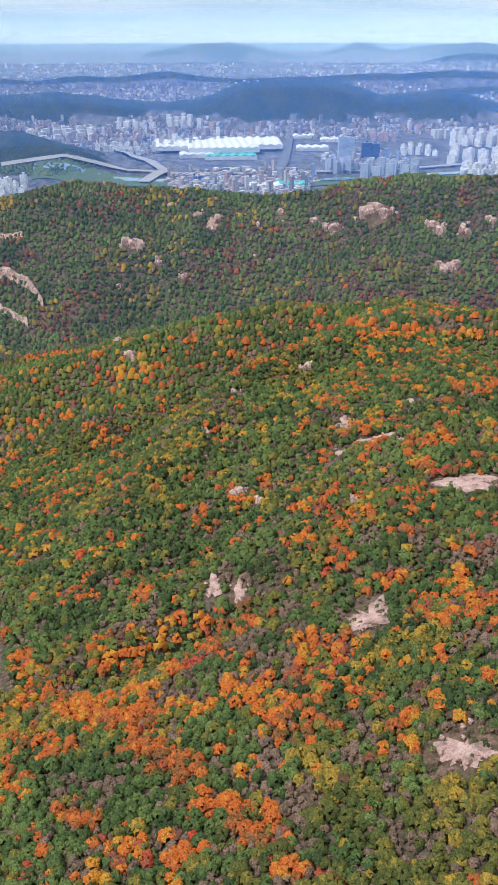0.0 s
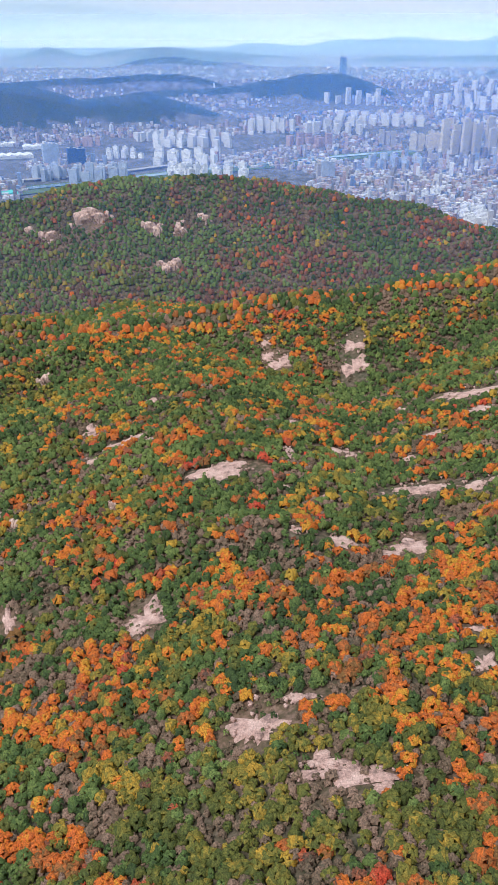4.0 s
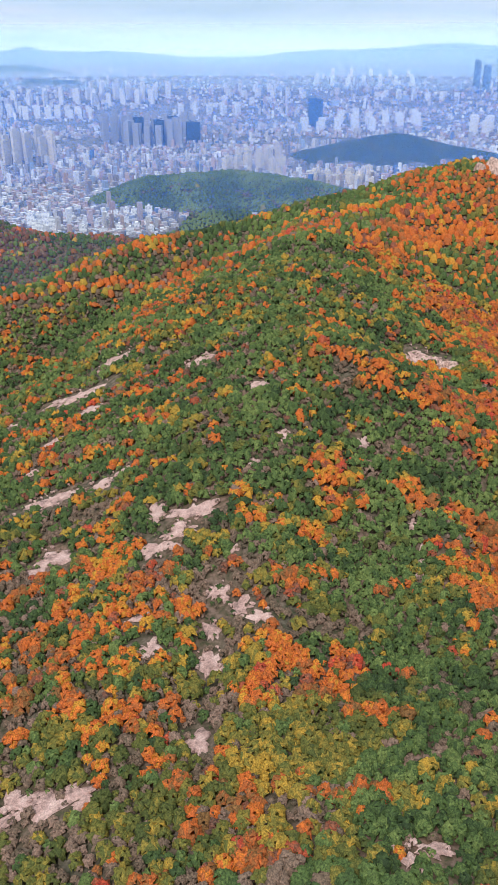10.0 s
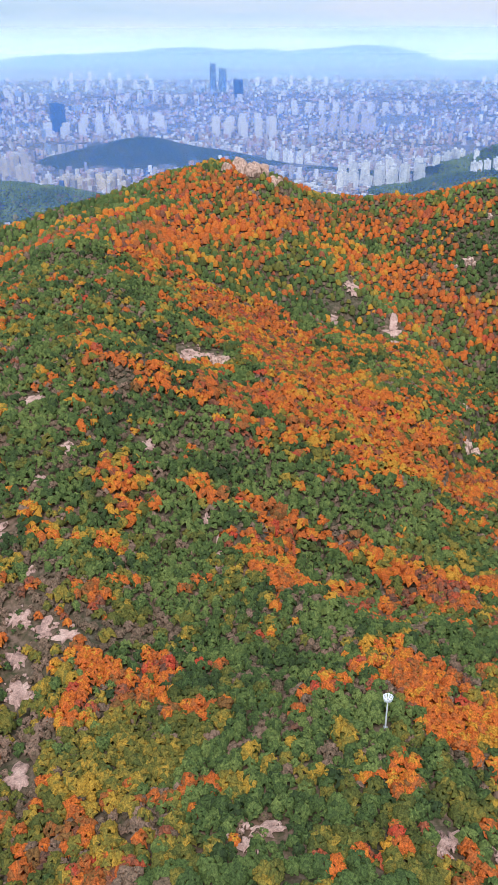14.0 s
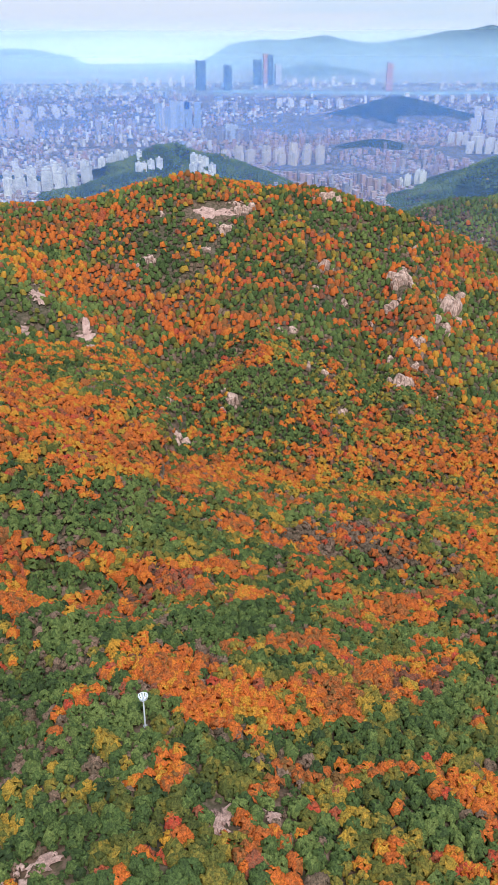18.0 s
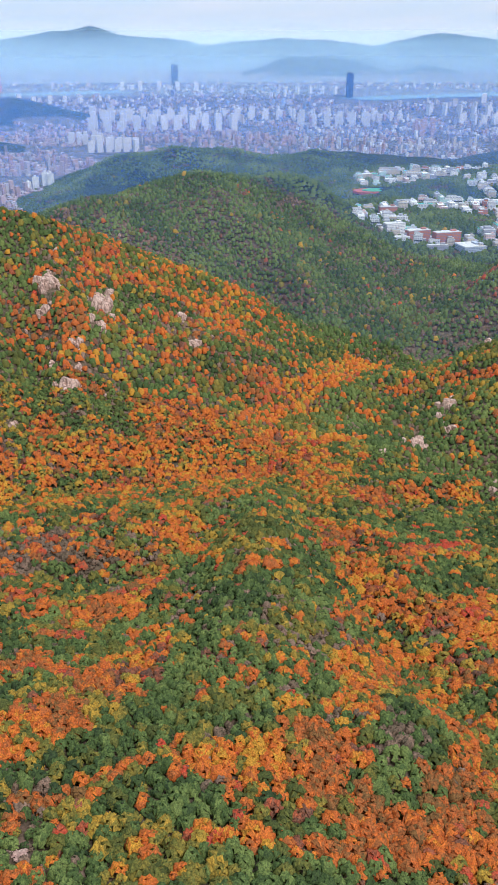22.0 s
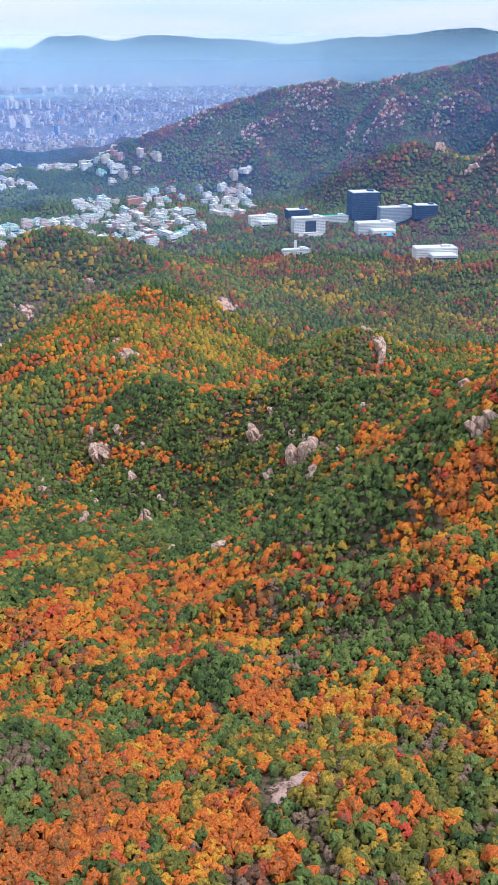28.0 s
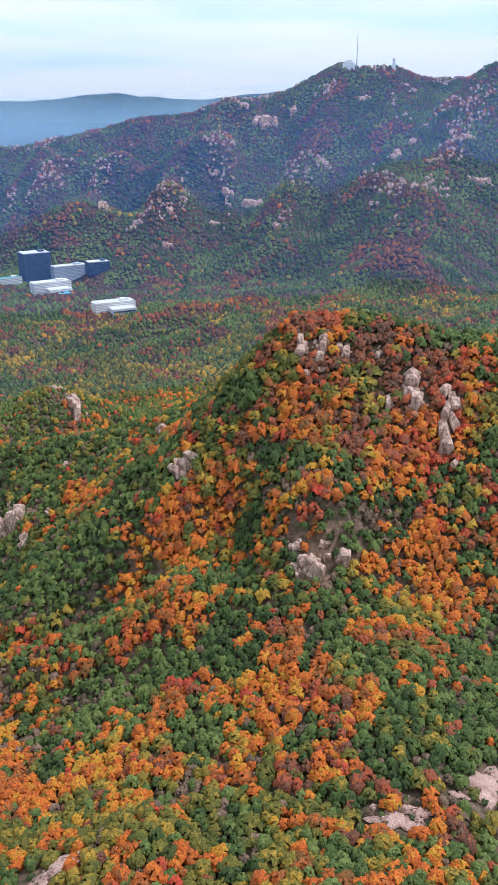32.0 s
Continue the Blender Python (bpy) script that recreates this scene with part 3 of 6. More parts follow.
# ---- distance haze, imitated by added tinted sheets, one behind the other ----
def haze_sheet(radius, share, color, low, top):
    """An added sheet in place of haze: lets most light through and scatters the rest, blue more than red; it thins out
    upwards.
    """
    m = bpy.data.materials.new("mist")
    m.use_nodes = True
    nt = m.node_tree
    nt.nodes.clear()
    out = nt.nodes.new("ShaderNodeOutputMaterial")
    open_air, clear, lit, back = (nt.nodes.new("ShaderNodeBsdfTransparent"), nt.nodes.new("ShaderNodeBsdfTransparent"), nt.nodes.new("ShaderNodeBsdfDiffuse"),
                                  nt.nodes.new("ShaderNodeBsdfTranslucent"))
    # the haze's tint is put into the sheet's own colours
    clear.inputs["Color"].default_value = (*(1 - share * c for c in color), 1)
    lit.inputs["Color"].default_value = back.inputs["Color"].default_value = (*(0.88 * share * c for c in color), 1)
    both, add, mx = nt.nodes.new("ShaderNodeAddShader"), nt.nodes.new("ShaderNodeAddShader"), nt.nodes.new("ShaderNodeMixShader")
    geo, sep, thin = nt.nodes.new("ShaderNodeNewGeometry"), nt.nodes.new("ShaderNodeSeparateXYZ"), nt.nodes.new("ShaderNodeMapRange")
    wire(nt, geo.outputs["Position"], sep.inputs[0])
    wire(nt, sep.outputs["Z"], thin.inputs["Value"])
    for key, val in (("From Min", low), ("From Max", top), ("To Min", 1.0), ("To Max", 0.0)):
        thin.inputs[key].default_value = val
    wire(nt, lit.outputs[0], both.inputs[0])
    wire(nt, back.outputs[0], both.inputs[1])
    wire(nt, both.outputs[0], add.inputs[0])
    wire(nt, clear.outputs[0], add.inputs[1])
    wire(nt, thin.outputs["Result"], mx.inputs[0])
    wire(nt, open_air.outputs[0], mx.inputs[1])
    wire(nt, add.outputs[0], mx.inputs[2])
    wire(nt, mx.outputs[0], out.inputs["Surface"])
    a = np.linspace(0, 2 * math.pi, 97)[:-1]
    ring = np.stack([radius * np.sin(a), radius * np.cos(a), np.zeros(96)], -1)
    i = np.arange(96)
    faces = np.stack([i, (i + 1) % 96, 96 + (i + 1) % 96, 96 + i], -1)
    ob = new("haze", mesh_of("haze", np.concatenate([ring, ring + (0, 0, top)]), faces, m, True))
    tagged(ob, "added see-through sheet tinted to imitate distance haze over the plain", "haze", kind="structure")


# haze tints painted on the sheets: blue on nearer ones, pale on the farthest
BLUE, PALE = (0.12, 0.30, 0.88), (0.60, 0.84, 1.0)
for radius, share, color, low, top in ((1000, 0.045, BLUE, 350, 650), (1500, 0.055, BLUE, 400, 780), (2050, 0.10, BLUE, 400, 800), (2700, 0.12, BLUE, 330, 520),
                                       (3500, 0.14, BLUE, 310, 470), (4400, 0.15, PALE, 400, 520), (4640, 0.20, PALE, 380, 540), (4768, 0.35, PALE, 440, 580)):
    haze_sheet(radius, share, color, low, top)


# ---- the woods ----
rng = np.random.default_rng(7)


def clump_crown(clumps, sides, width, tall, size, seed, flat=0.5):
    """One crown: many small leafy clumps, each a little cap, spread over a lumpy dome. Points, triangles and a tone for each."""
    g = np.random.default_rng(seed)
    verts, faces, tone = [], [], []
    lobes = g.normal(size=(5, 2))
    for c in range(clumps):
        u = (c + 0.5) / clumps
        up = 1 - 1.15 * u
        a = c * 2.39996 + g.uniform(-0.5, 0.5)
        ring = math.sqrt(max(0.0, 1 - up * up))
        d = np.array([ring * math.cos(a), ring * math.sin(a), up])
        swell = 0.8 + 0.28 * g.random() + 0.1 * math.sin(3 * a + lobes[0, 0]) + 0.08 * math.sin(2 * a + lobes[1, 1])
        p = np.array([d[0] * width * swell, d[1] * width * swell, d[2] * tall * (swell if up > 0 else 0.6)])
        out = np.array([d[0], d[1], d[2] + 0.75])
        out += g.normal(size=3) * 0.25
        out /= np.linalg.norm(out)
        side = np.cross(out, (0.3, 0.5, 0.8))
        side /= np.linalg.norm(side)
        other = np.cross(out, side)
        s = size * g.uniform(0.75, 1.3)
        base = len(verts)
        verts.append(p + out * s * flat)
        t0 = g.uniform(0, 6.28)
        for q in range(sides):
            t = t0 + 6.2832 * q / sides
            w = s * g.uniform(0.75, 1.3)
            verts.append(p + side * w * math.cos(t) + other * w * math.sin(t) - out * s * 0.25)
        for q in range(sides):
            faces.append((base, base + 1 + q, base + 1 + (q + 1) % sides))
            tone.append(g.uniform(-0.16, 0.16))
    return np.array(verts), np.array(faces), np.array(tone)


def spread(near, far, step, seed, lo=-21, hi=187):
    """Jittered places for trees between two distances."""
    g = np.random.default_rng(seed)
    n = int(2 * far / step) + 2
    i, j = np.meshgrid(np.arange(n), np.arange(n), indexing="ij")
    x = (i + g.uniform(-0.45, 0.45, i.shape) + 0.5 * (j % 2)) * step - far
    y = (j + g.uniform(-0.45, 0.45, i.shape)) * step - far
    x, y = x.ravel(), y.ravel()
    r, b = np.hypot(x, y), np.degrees(np.arctan2(x, y))
    b = np.where(b < -120, b + 360, b)
    keep = (r >= near) & (r < far) & (b > lo) & (b < hi)
    return x[keep], y[keep]


# strips of one kind of tree: half width, then (bearing, distance) along each
AUTUMN_A = [
    (6.1, [(-17.4, 242), (-10.6, 201), (-5.9, 169)]), (4.4, [(-18.1, 178), (-11.9, 154)]), (3.6, [(-5, 161), (1.1, 151)]),
    (2.6, [(3.3, 131), (9.2, 125)]), (2.3, [(-0.2, 203), (2.4, 183)]), (1.8, [(5.6, 169)]),
    (3.2, [(4.6, 659), (9.5, 586), (12.7, 610), (17.5, 601), (22.1, 593)]), (11.2, [(16.5, 1056), (19.2, 1052)]), (3.9, [(12.4, 379), (14.2, 348)]),
    (1.7, [(17.9, 321)]), (1.6, [(-1.1, 214), (-8.2, 188)]), (3.1, [(12.8, 376), (14.3, 353)]), (9.7, [(16, 1043), (19.2, 1047)]),
    (3.3, [(28.8, 620), (32.7, 608), (39, 615), (45.7, 633)]), (4.3, [(36.9, 541)]), (2.2, [(39.9, 563), (45.5, 532)]),
]
AUTUMN_B = [
    (3, [(39.7, 305), (37.7, 284), (36.5, 264)]), (3.1, [(30.2, 213), (28.2, 211)]), (1.7, [(34.6, 196)]), (2.6, [(39, 164), (34.9, 167)]),
    (3.3, [(47.8, 173), (49.3, 187)]), (2.2, [(31.1, 253)]), (1.7, [(21.8, 201)]), (1.6, [(17.1, 190)]),
    (1.9, [(28, 115), (36.8, 115), (43.6, 115), (52.8, 122)]), (1.9, [(11.6, 145)]), (2.1, [(5.7, 173)]),
    (3.8, [(52.1, 413), (56.3, 382), (59.3, 366), (62.7, 358), (66.1, 353)]), (13.7, [(58.2, 577), (62.2, 581), (65.4, 584)]),
    (5.6, [(61.3, 376), (65.7, 411)]), (4.8, [(63.5, 803), (57.9, 732), (52.7, 643), (48.1, 633), (43.7, 646), (40.5, 608)]),
    (13.7, [(58.7, 692), (64.4, 765)]),
]
AUTUMN_C = [
    (4.7, [(53.3, 293), (55.2, 279), (53.5, 253)]), (4.1, [(60.3, 299), (61.3, 288)]), (5.6, [(63.4, 263), (65.8, 251)]),
    (4.7, [(66.6, 299), (67.7, 250)]), (4, [(50, 201), (53.5, 190), (56.2, 175), (59.2, 170)]), (3, [(47.5, 176)]), (3.3, [(38.2, 165), (40.7, 161)]),
    (2.2, [(33.6, 165), (31.4, 192)]), (2.3, [(43.9, 113), (47.4, 114), (50.8, 114)]), (2, [(35.8, 116)]),
    (21.7, [(63.3, 565), (67, 547), (69.6, 479), (73.1, 414), (77.5, 400), (80.9, 419)]), (9.7, [(65.5, 396), (69, 367), (73.3, 366)]),
    (13.4, [(57.8, 563), (61.3, 563), (63.7, 545)]), (18.6, [(56.6, 586), (60.6, 686), (68.2, 784), (75.7, 822)]),
]
AUTUMN_D = [
    (14.6, [(72.3, 729), (78.1, 711)]), (5.9, [(65.7, 289), (69.3, 300), (73.1, 288)]), (7.7, [(67.7, 233), (72, 257)]),
    (7, [(76.8, 272), (81.7, 270)]), (2.6, [(74.4, 235), (81.2, 243)]), (5.7, [(64.4, 261), (65.8, 253)]),
    (4.6, [(75.6, 195), (78.7, 184), (80.9, 170), (83.3, 157)]), (2, [(78.4, 154), (79.4, 137)]), (1.9, [(78.4, 121)]), (3.6, [(72, 178)]),
    (1.6, [(72.4, 148)]), (4.5, [(53.4, 177), (56.6, 198)]), (2.4, [(61, 172)]), (4.8, [(55, 292), (56.3, 283)]), (5.5, [(60.7, 297)]),
    (3, [(53.8, 250)]), (18.3, [(63, 561), (64.9, 511), (68.1, 418), (72.1, 385), (78.5, 393), (83.7, 438)]),
]
AUTUMN_E = [
    (12.9, [(72.1, 750), (75.9, 735), (80.6, 692), (85.1, 615)]), (14, [(80.2, 692)]), (8.3, [(87.6, 563), (83.6, 565)]),
    (8.3, [(91.2, 515), (92.7, 493), (96.5, 491)]), (6.9, [(65.1, 293), (70.6, 298), (78.3, 274), (85.8, 280), (92.3, 294)]),
    (5.6, [(66.8, 247), (71.2, 257)]), (7, [(94.7, 275), (100.7, 265)]), (6.9, [(76.2, 193), (80.2, 181), (86.2, 175), (93.2, 183), (101, 206)]),
    (4.3, [(85.1, 198), (92.7, 225)]), (2, [(78.1, 151)]), (2, [(79.1, 133)]), (2.9, [(95, 144)]), (2.7, [(100, 122)]),
    (10.6, [(77.9, 376), (82.9, 440), (89.3, 455), (93.7, 491)]),
]
AUTUMN_F = [
    (14.4, [(98.1, 507), (102.4, 534), (106.6, 574), (110.6, 618)]), (12.1, [(97.3, 449), (103.4, 499), (108.6, 528), (114, 539)]),
    (8.5, [(101.8, 395), (105.1, 379), (106.9, 372)]), (6.3, [(103.9, 336), (100.2, 269), (97.4, 248)]),
    (6.7, [(76.3, 270), (81.9, 251), (87.9, 252)]), (5.5, [(93.6, 267), (97.4, 279)]), (4.3, [(90.1, 221), (95.4, 207), (101.4, 204)]),
    (6.9, [(77, 188), (82.4, 172), (89.8, 171), (94.4, 179)]), (3.3, [(100.2, 154), (93.3, 142), (90.1, 146)]),
    (5.8, [(105.4, 153), (109.2, 146), (113.5, 142), (116.9, 161)]), (4.4, [(111.8, 130), (114.2, 123)]), (3, [(101.5, 125)]), (2.1, [(102.9, 113)]),
    (2, [(78.5, 136)]),
]
AUTUMN_G = [
    (11.1, [(79.7, 689), (83.1, 643)]), (7.2, [(87.7, 558)]), (7.1, [(83.5, 552)]), (9.3, [(91.6, 503)]),
    (10.3, [(99.8, 793), (102.6, 796), (107.9, 800), (112, 796)]), (17.6, [(111.6, 683)]), (17.2, [(104, 586), (110, 581), (114.7, 579)]),
    (17.5, [(113.4, 680), (115.9, 759), (119.5, 932)]), (11.4, [(109, 534), (105.9, 419), (104.4, 372)]),
    (11.7, [(116, 593), (114.3, 536), (116.6, 462)]), (9.2, [(120.1, 475), (124.8, 517)]),
    (8.8, [(116.3, 390), (118.7, 360), (122.1, 315), (124.9, 299)]), (11.4, [(126.7, 304), (130.5, 284)]), (6.3, [(121.2, 221), (123.4, 268)]),
    (6.4, [(129.7, 247)]), (8.7, [(95.6, 249), (99.5, 275)]), (7.1, [(92.5, 213)]),
]
AUTUMN_H = [
    (4.5, [(107.6, 150), (112.3, 152), (117.1, 156)]), (5.5, [(114, 134), (109.6, 124)]), (6.8, [(121.7, 137), (126.2, 135), (130.9, 169)]),
    (4.8, [(134.3, 144)]), (4.4, [(120.8, 768), (124, 816), (128.2, 813)]), (6.5, [(119.3, 706)]), (6.1, [(127.4, 662)]),
    (20.9, [(115.6, 550), (112.1, 620), (112.5, 714)]), (7.1, [(114.3, 547), (119.3, 471), (123.3, 509), (127.7, 536)]),
    (8.2, [(116.9, 413), (119.8, 361), (122.9, 313), (126.2, 287)]), (9.2, [(127.2, 300), (133.8, 325), (140.3, 324), (147.2, 300)]),
    (6.2, [(123.7, 272), (129.6, 251), (135.9, 261), (142.4, 263), (148.3, 250)]), (5.2, [(121.2, 217), (120, 183)]),
]
AUTUMN_I = [
    (5.8, [(133.2, 220), (136.1, 230), (139, 227)]), (6.6, [(130.2, 175), (134.4, 169), (139.2, 169)]), (5.1, [(146, 201), (149, 197)]),
    (5, [(141.3, 192)]), (5.6, [(110, 140), (115.1, 136), (118.2, 159)]), (6, [(122, 136), (130.3, 143), (136.9, 139), (143.2, 146)]),
    (3.2, [(112, 122), (120.2, 124)]), (3.2, [(132.7, 120), (142.8, 123), (149.5, 130)]), (5.9, [(121.1, 771), (125.7, 829), (130.2, 809)]),
    (6.4, [(132, 706), (135.3, 672)]), (7.3, [(133.1, 790)]), (6.1, [(142.2, 574), (144.6, 744)]), (4.6, [(139, 524), (133.4, 589)]),
    (5.1, [(128.6, 398)]), (5.8, [(145.5, 395)]), (12.2, [(134.6, 328), (132, 283), (138.9, 253)]),
]
AUTUMN_J = [
    (3.5, [(142.9, 266), (150, 248), (157.5, 243), (162.8, 241)]), (3.5, [(146.3, 306), (153.2, 280)]),
    (6.7, [(157.3, 278), (161.3, 286), (162.4, 276)]), (7.5, [(165.2, 287), (166.4, 294)]), (4.9, [(154.2, 416), (155.9, 348)]),
    (4.7, [(160.2, 214), (163.4, 213)]), (4.3, [(158, 201), (154.1, 200), (161.2, 183)]), (6.2, [(166.7, 188), (166.2, 174), (168.2, 198)]),
    (5, [(149.6, 193)]), (5.5, [(134.2, 221), (138.5, 205)]), (5.1, [(130.5, 167), (136.7, 180), (139.2, 173)]),
    (5.7, [(127.6, 152), (132.5, 148), (141.5, 145)]), (3.8, [(142.4, 129), (148.6, 122), (129.3, 133)]), (1.8, [(164.1, 142)]), (1.8, [(163.8, 121)]),
    (7.8, [(133.3, 700)]),
]
AUTUMN_K = [
    (8.1, [(143.5, 714), (148.2, 881)]), (6, [(145.4, 408)]), (8.4, [(132.2, 572)]), (11.9, [(170.3, 298), (172.8, 292), (175.3, 287), (181.3, 297)]),
    (10, [(170.8, 329), (174.7, 1334)]), (5.3, [(168.6, 319)]), (9.5, [(161.4, 286), (164.5, 284), (166.2, 287)]), (5.7, [(162.6, 239), (158.1, 277)]),
    (6.7, [(154.7, 403)]), (8.6, [(181.8, 266), (181.7, 249)]), (6.6, [(177.2, 222), (180.8, 224)]), (5.6, [(170, 225), (170.1, 211)]),
    (6.6, [(164.5, 209), (170.2, 194), (176.7, 192)]), (7.7, [(166.4, 184), (171.4, 167), (174.3, 169)]),
    (7.9, [(146.7, 248), (146.2, 264), (150.4, 286)]), (5, [(150.6, 193), (145.9, 195)]), (3.3, [(170.6, 154), (174.7, 148)]),
]
AUTUMN_L = [
    (1.6, [(176.7, 148)]), (3.4, [(164.9, 140)]), (2.8, [(184.2, 187)]), (2.5, [(144.4, 152)]),
]
AUTUMN = AUTUMN_A + AUTUMN_B + AUTUMN_C + AUTUMN_D + AUTUMN_E + AUTUMN_F + AUTUMN_G + AUTUMN_H + AUTUMN_I + AUTUMN_J + AUTUMN_K + AUTUMN_L
AUTUMN_THIN_A = [
    (12.3, [(-8.5, 258), (-1.1, 221), (6.6, 186)]), (20.3, [(6.3, 435), (11.6, 360), (17.1, 304)]), (11.2, [(10.1, 280), (16.9, 240), (22, 205)]),
    (19.8, [(9.6, 541), (15.3, 530)]), (16.8, [(20.2, 301), (27.8, 315), (35.9, 295)]), (13.1, [(26.8, 244), (36.3, 230), (40.8, 234)]),
    (13.5, [(14.9, 240), (24.3, 205), (32.7, 183)]), (15.1, [(35.2, 570), (43, 524)]),
]
AUTUMN_THIN = AUTUMN_THIN_A
PINES_A = [
    (21.2, [(46.4, 435), (50.6, 385), (56.6, 331)]), (7.7, [(60.7, 206), (65.3, 160), (58.8, 133)]), (15.4, [(47.2, 339), (53.2, 329)]),
    (3.7, [(69.4, 291), (74.1, 277)]), (6, [(66.1, 318), (69.2, 316), (75.2, 344)]), (15.7, [(70, 670), (72.5, 651), (74.1, 641)]),
    (7.8, [(61.7, 332), (64.7, 320)]), (11.9, [(57.9, 243), (61.1, 212), (66, 189)]), (6.6, [(68.2, 164), (70.5, 138), (66.4, 125)]),
    (4.3, [(71.8, 197), (78.2, 222)]), (2.5, [(71, 206), (74.9, 208), (80.7, 215)]), (5, [(79.3, 343), (74.8, 329)]),
    (22.7, [(70.7, 662), (67.8, 570)]), (8, [(65.3, 161), (70.1, 141), (74.2, 129)]),
]
PINES_B = [
    (20.9, [(81.9, 605), (86.9, 526)]), (17.1, [(93, 667), (95.1, 572)]), (3.8, [(76.9, 205), (81.5, 211)]),
    (5.8, [(96, 163), (101.6, 177), (97.6, 129)]), (13.7, [(103.9, 586), (100.6, 554)]), (21.9, [(95.9, 822), (94.7, 762)]),
    (16.3, [(112.6, 425), (111.3, 309), (110.3, 221), (108.8, 187)]), (6.6, [(95.5, 148), (99.4, 165), (104.8, 138), (97.4, 122)]),
    (8.4, [(125.9, 181)]), (28.6, [(122, 638), (127.9, 708), (127.5, 513)]), (5.6, [(126.1, 180), (123.9, 159)]), (4.2, [(142, 206)]),
    (6, [(144.6, 180)]), (29.9, [(122.1, 628), (130.8, 505), (142.2, 485)]), (9, [(109.8, 207), (113.6, 181)]),
    (6.8, [(158.1, 235), (163.2, 225), (152, 233)]),
]
PINES_C = [
    (3.8, [(142.7, 220), (142.5, 197)]), (21.7, [(135.3, 503), (141.8, 425), (147.3, 425), (153.5, 303), (156.9, 305)]),
    (13.9, [(138, 581), (142.2, 550), (150.7, 487)]), (4, [(157, 129), (168.1, 157)]), (17.4, [(149.9, 501), (156.6, 440)]),
    (11.7, [(151.7, 324), (159.7, 311)]), (6.7, [(164.1, 329)]), (8.6, [(179.1, 272), (175.7, 266), (182.2, 280)]),
    (6.8, [(159.3, 230), (153, 229), (163.5, 229)]), (6.3, [(179.8, 177), (183.1, 175), (177.3, 161)]), (1.9, [(170, 162)]),
]
PINES = PINES_A + PINES_B + PINES_C
OAK_STRIPS_A = [
    (7.8, [(8.1, 153), (20.8, 136), (32, 132), (42.8, 137), (51.1, 148)]), (6.6, [(20.5, 121), (43.4, 118)]),
    (7.7, [(51, 190), (57.4, 158), (48.5, 145), (41.4, 135), (32, 132)]), (5.9, [(53.8, 212)]), (30.9, [(134.6, 899), (139.6, 768), (143.9, 843)]),
    (15.5, [(110.8, 372), (111.8, 301)]), (42.4, [(118.6, 1095), (123.8, 1201)]), (31.5, [(112.4, 683)]),
    (5.5, [(150.2, 163), (158.5, 162), (162.9, 148), (161.4, 127)]), (24, [(140.5, 928), (143.6, 803)]), (32.7, [(158.6, 1149), (155.4, 1211)]),
    (5.6, [(158.8, 153), (154.5, 144), (163.4, 162)]), (26.8, [(157.2, 1159), (162.5, 1077)]),
]
OAK_STRIPS = OAK_STRIPS_A
SCRUB_STRIPS_A = [
    (10.6, [(85.6, 351), (92, 360), (96.4, 369)]), (10.1, [(89.1, 423)]), (11.7, [(85.1, 343), (90.4, 346), (94.6, 372), (98.2, 351)]),
    (3.2, [(110.7, 195)]),
]
SCRUB_STRIPS = SCRUB_STRIPS_A
RED_STRIPS_A = [
    (4.5, [(99.9, 204)]), (5.8, [(122.7, 366), (128.2, 423)]), (9.3, [(176.4, 319), (177.7, 311), (181.3, 310)]),
    (11.5, [(169.2, 1458), (172.9, 319)]),
]
RED_STRIPS = RED_STRIPS_A
# where oak and bare-twigged scrub stand: bearing, distance, reach, weight
OAKS = [(16, 115, 40, 0.8), (25, 115, 40, 0.95), (34, 120, 40, 0.95), (42, 130, 40, 0.9), (50, 160, 35, 0.8), (55, 190, 40, 0.7), (8, 110, 40, 0.6), (112, 640, 120, 0.5),
        (110, 480, 100, 0.4), (104, 800, 150, 0.4), (120, 1000, 250, 0.35), (137, 900, 200, 0.4), (150, 150, 40, 0.5), (100, 480, 60, 0.6), (150, 1000, 300, 0.4), (162, 1150, 300, 0.35), (60, 130, 60, 0.3), (84, 130, 50, 0.35)]

SCRUB = [(20, 160, 25, 0.5), (26, 150, 20, 0.5), (46, 205, 26, 0.55), (44, 170, 20, 0.4), (94, 390, 45, 0.6), (100, 380, 35, 0.5), (113, 250, 45, 0.3), (115, 180, 30, 0.35), (146, 230, 25, 0.4),
         (172, 270, 18, 0.6), (-5, 225, 25, 0.4), (178, 315, 16, 0.4), (2, 300, 40, 0.25)]


def stand(x, y, places):
    v = np.zeros(x.shape)
    for b, r, reach, w in places:
        cx, cy = spot(b, r)
        v = np.maximum(v, w * np.exp(-((x - cx) ** 2 + (y - cy) ** 2) / (reach * reach)))
    return v


def strip(x, y, strips):
    """How far a place lies inside the strips: 1 in the middle, 0 outside."""
    v = np.zeros(x.shape)
    wob = 0.7 + 0.7 * grain(x, y, 14, 15)
    for half, line in strips:
        pts = [(b, r, 0) for b, r in line]
        if len(pts) == 1:
            pts.append((pts[0][0] + 0.01, pts[0][1], 0))
        px, py = zip(*(spot(b, r) for b, r in line))
        reach = 2.8 * half
        on = np.where((x > min(px) - reach) & (x < max(px) + reach) & (y > min(py) - reach) & (y < max(py) + reach))[0]
        if len(on):
            d, _ = along(x[on], y[on], pts)
            v[on] = np.maximum(v[on], np.clip(1.55 - d / (half * wob[on]), 0, 1))
    return v


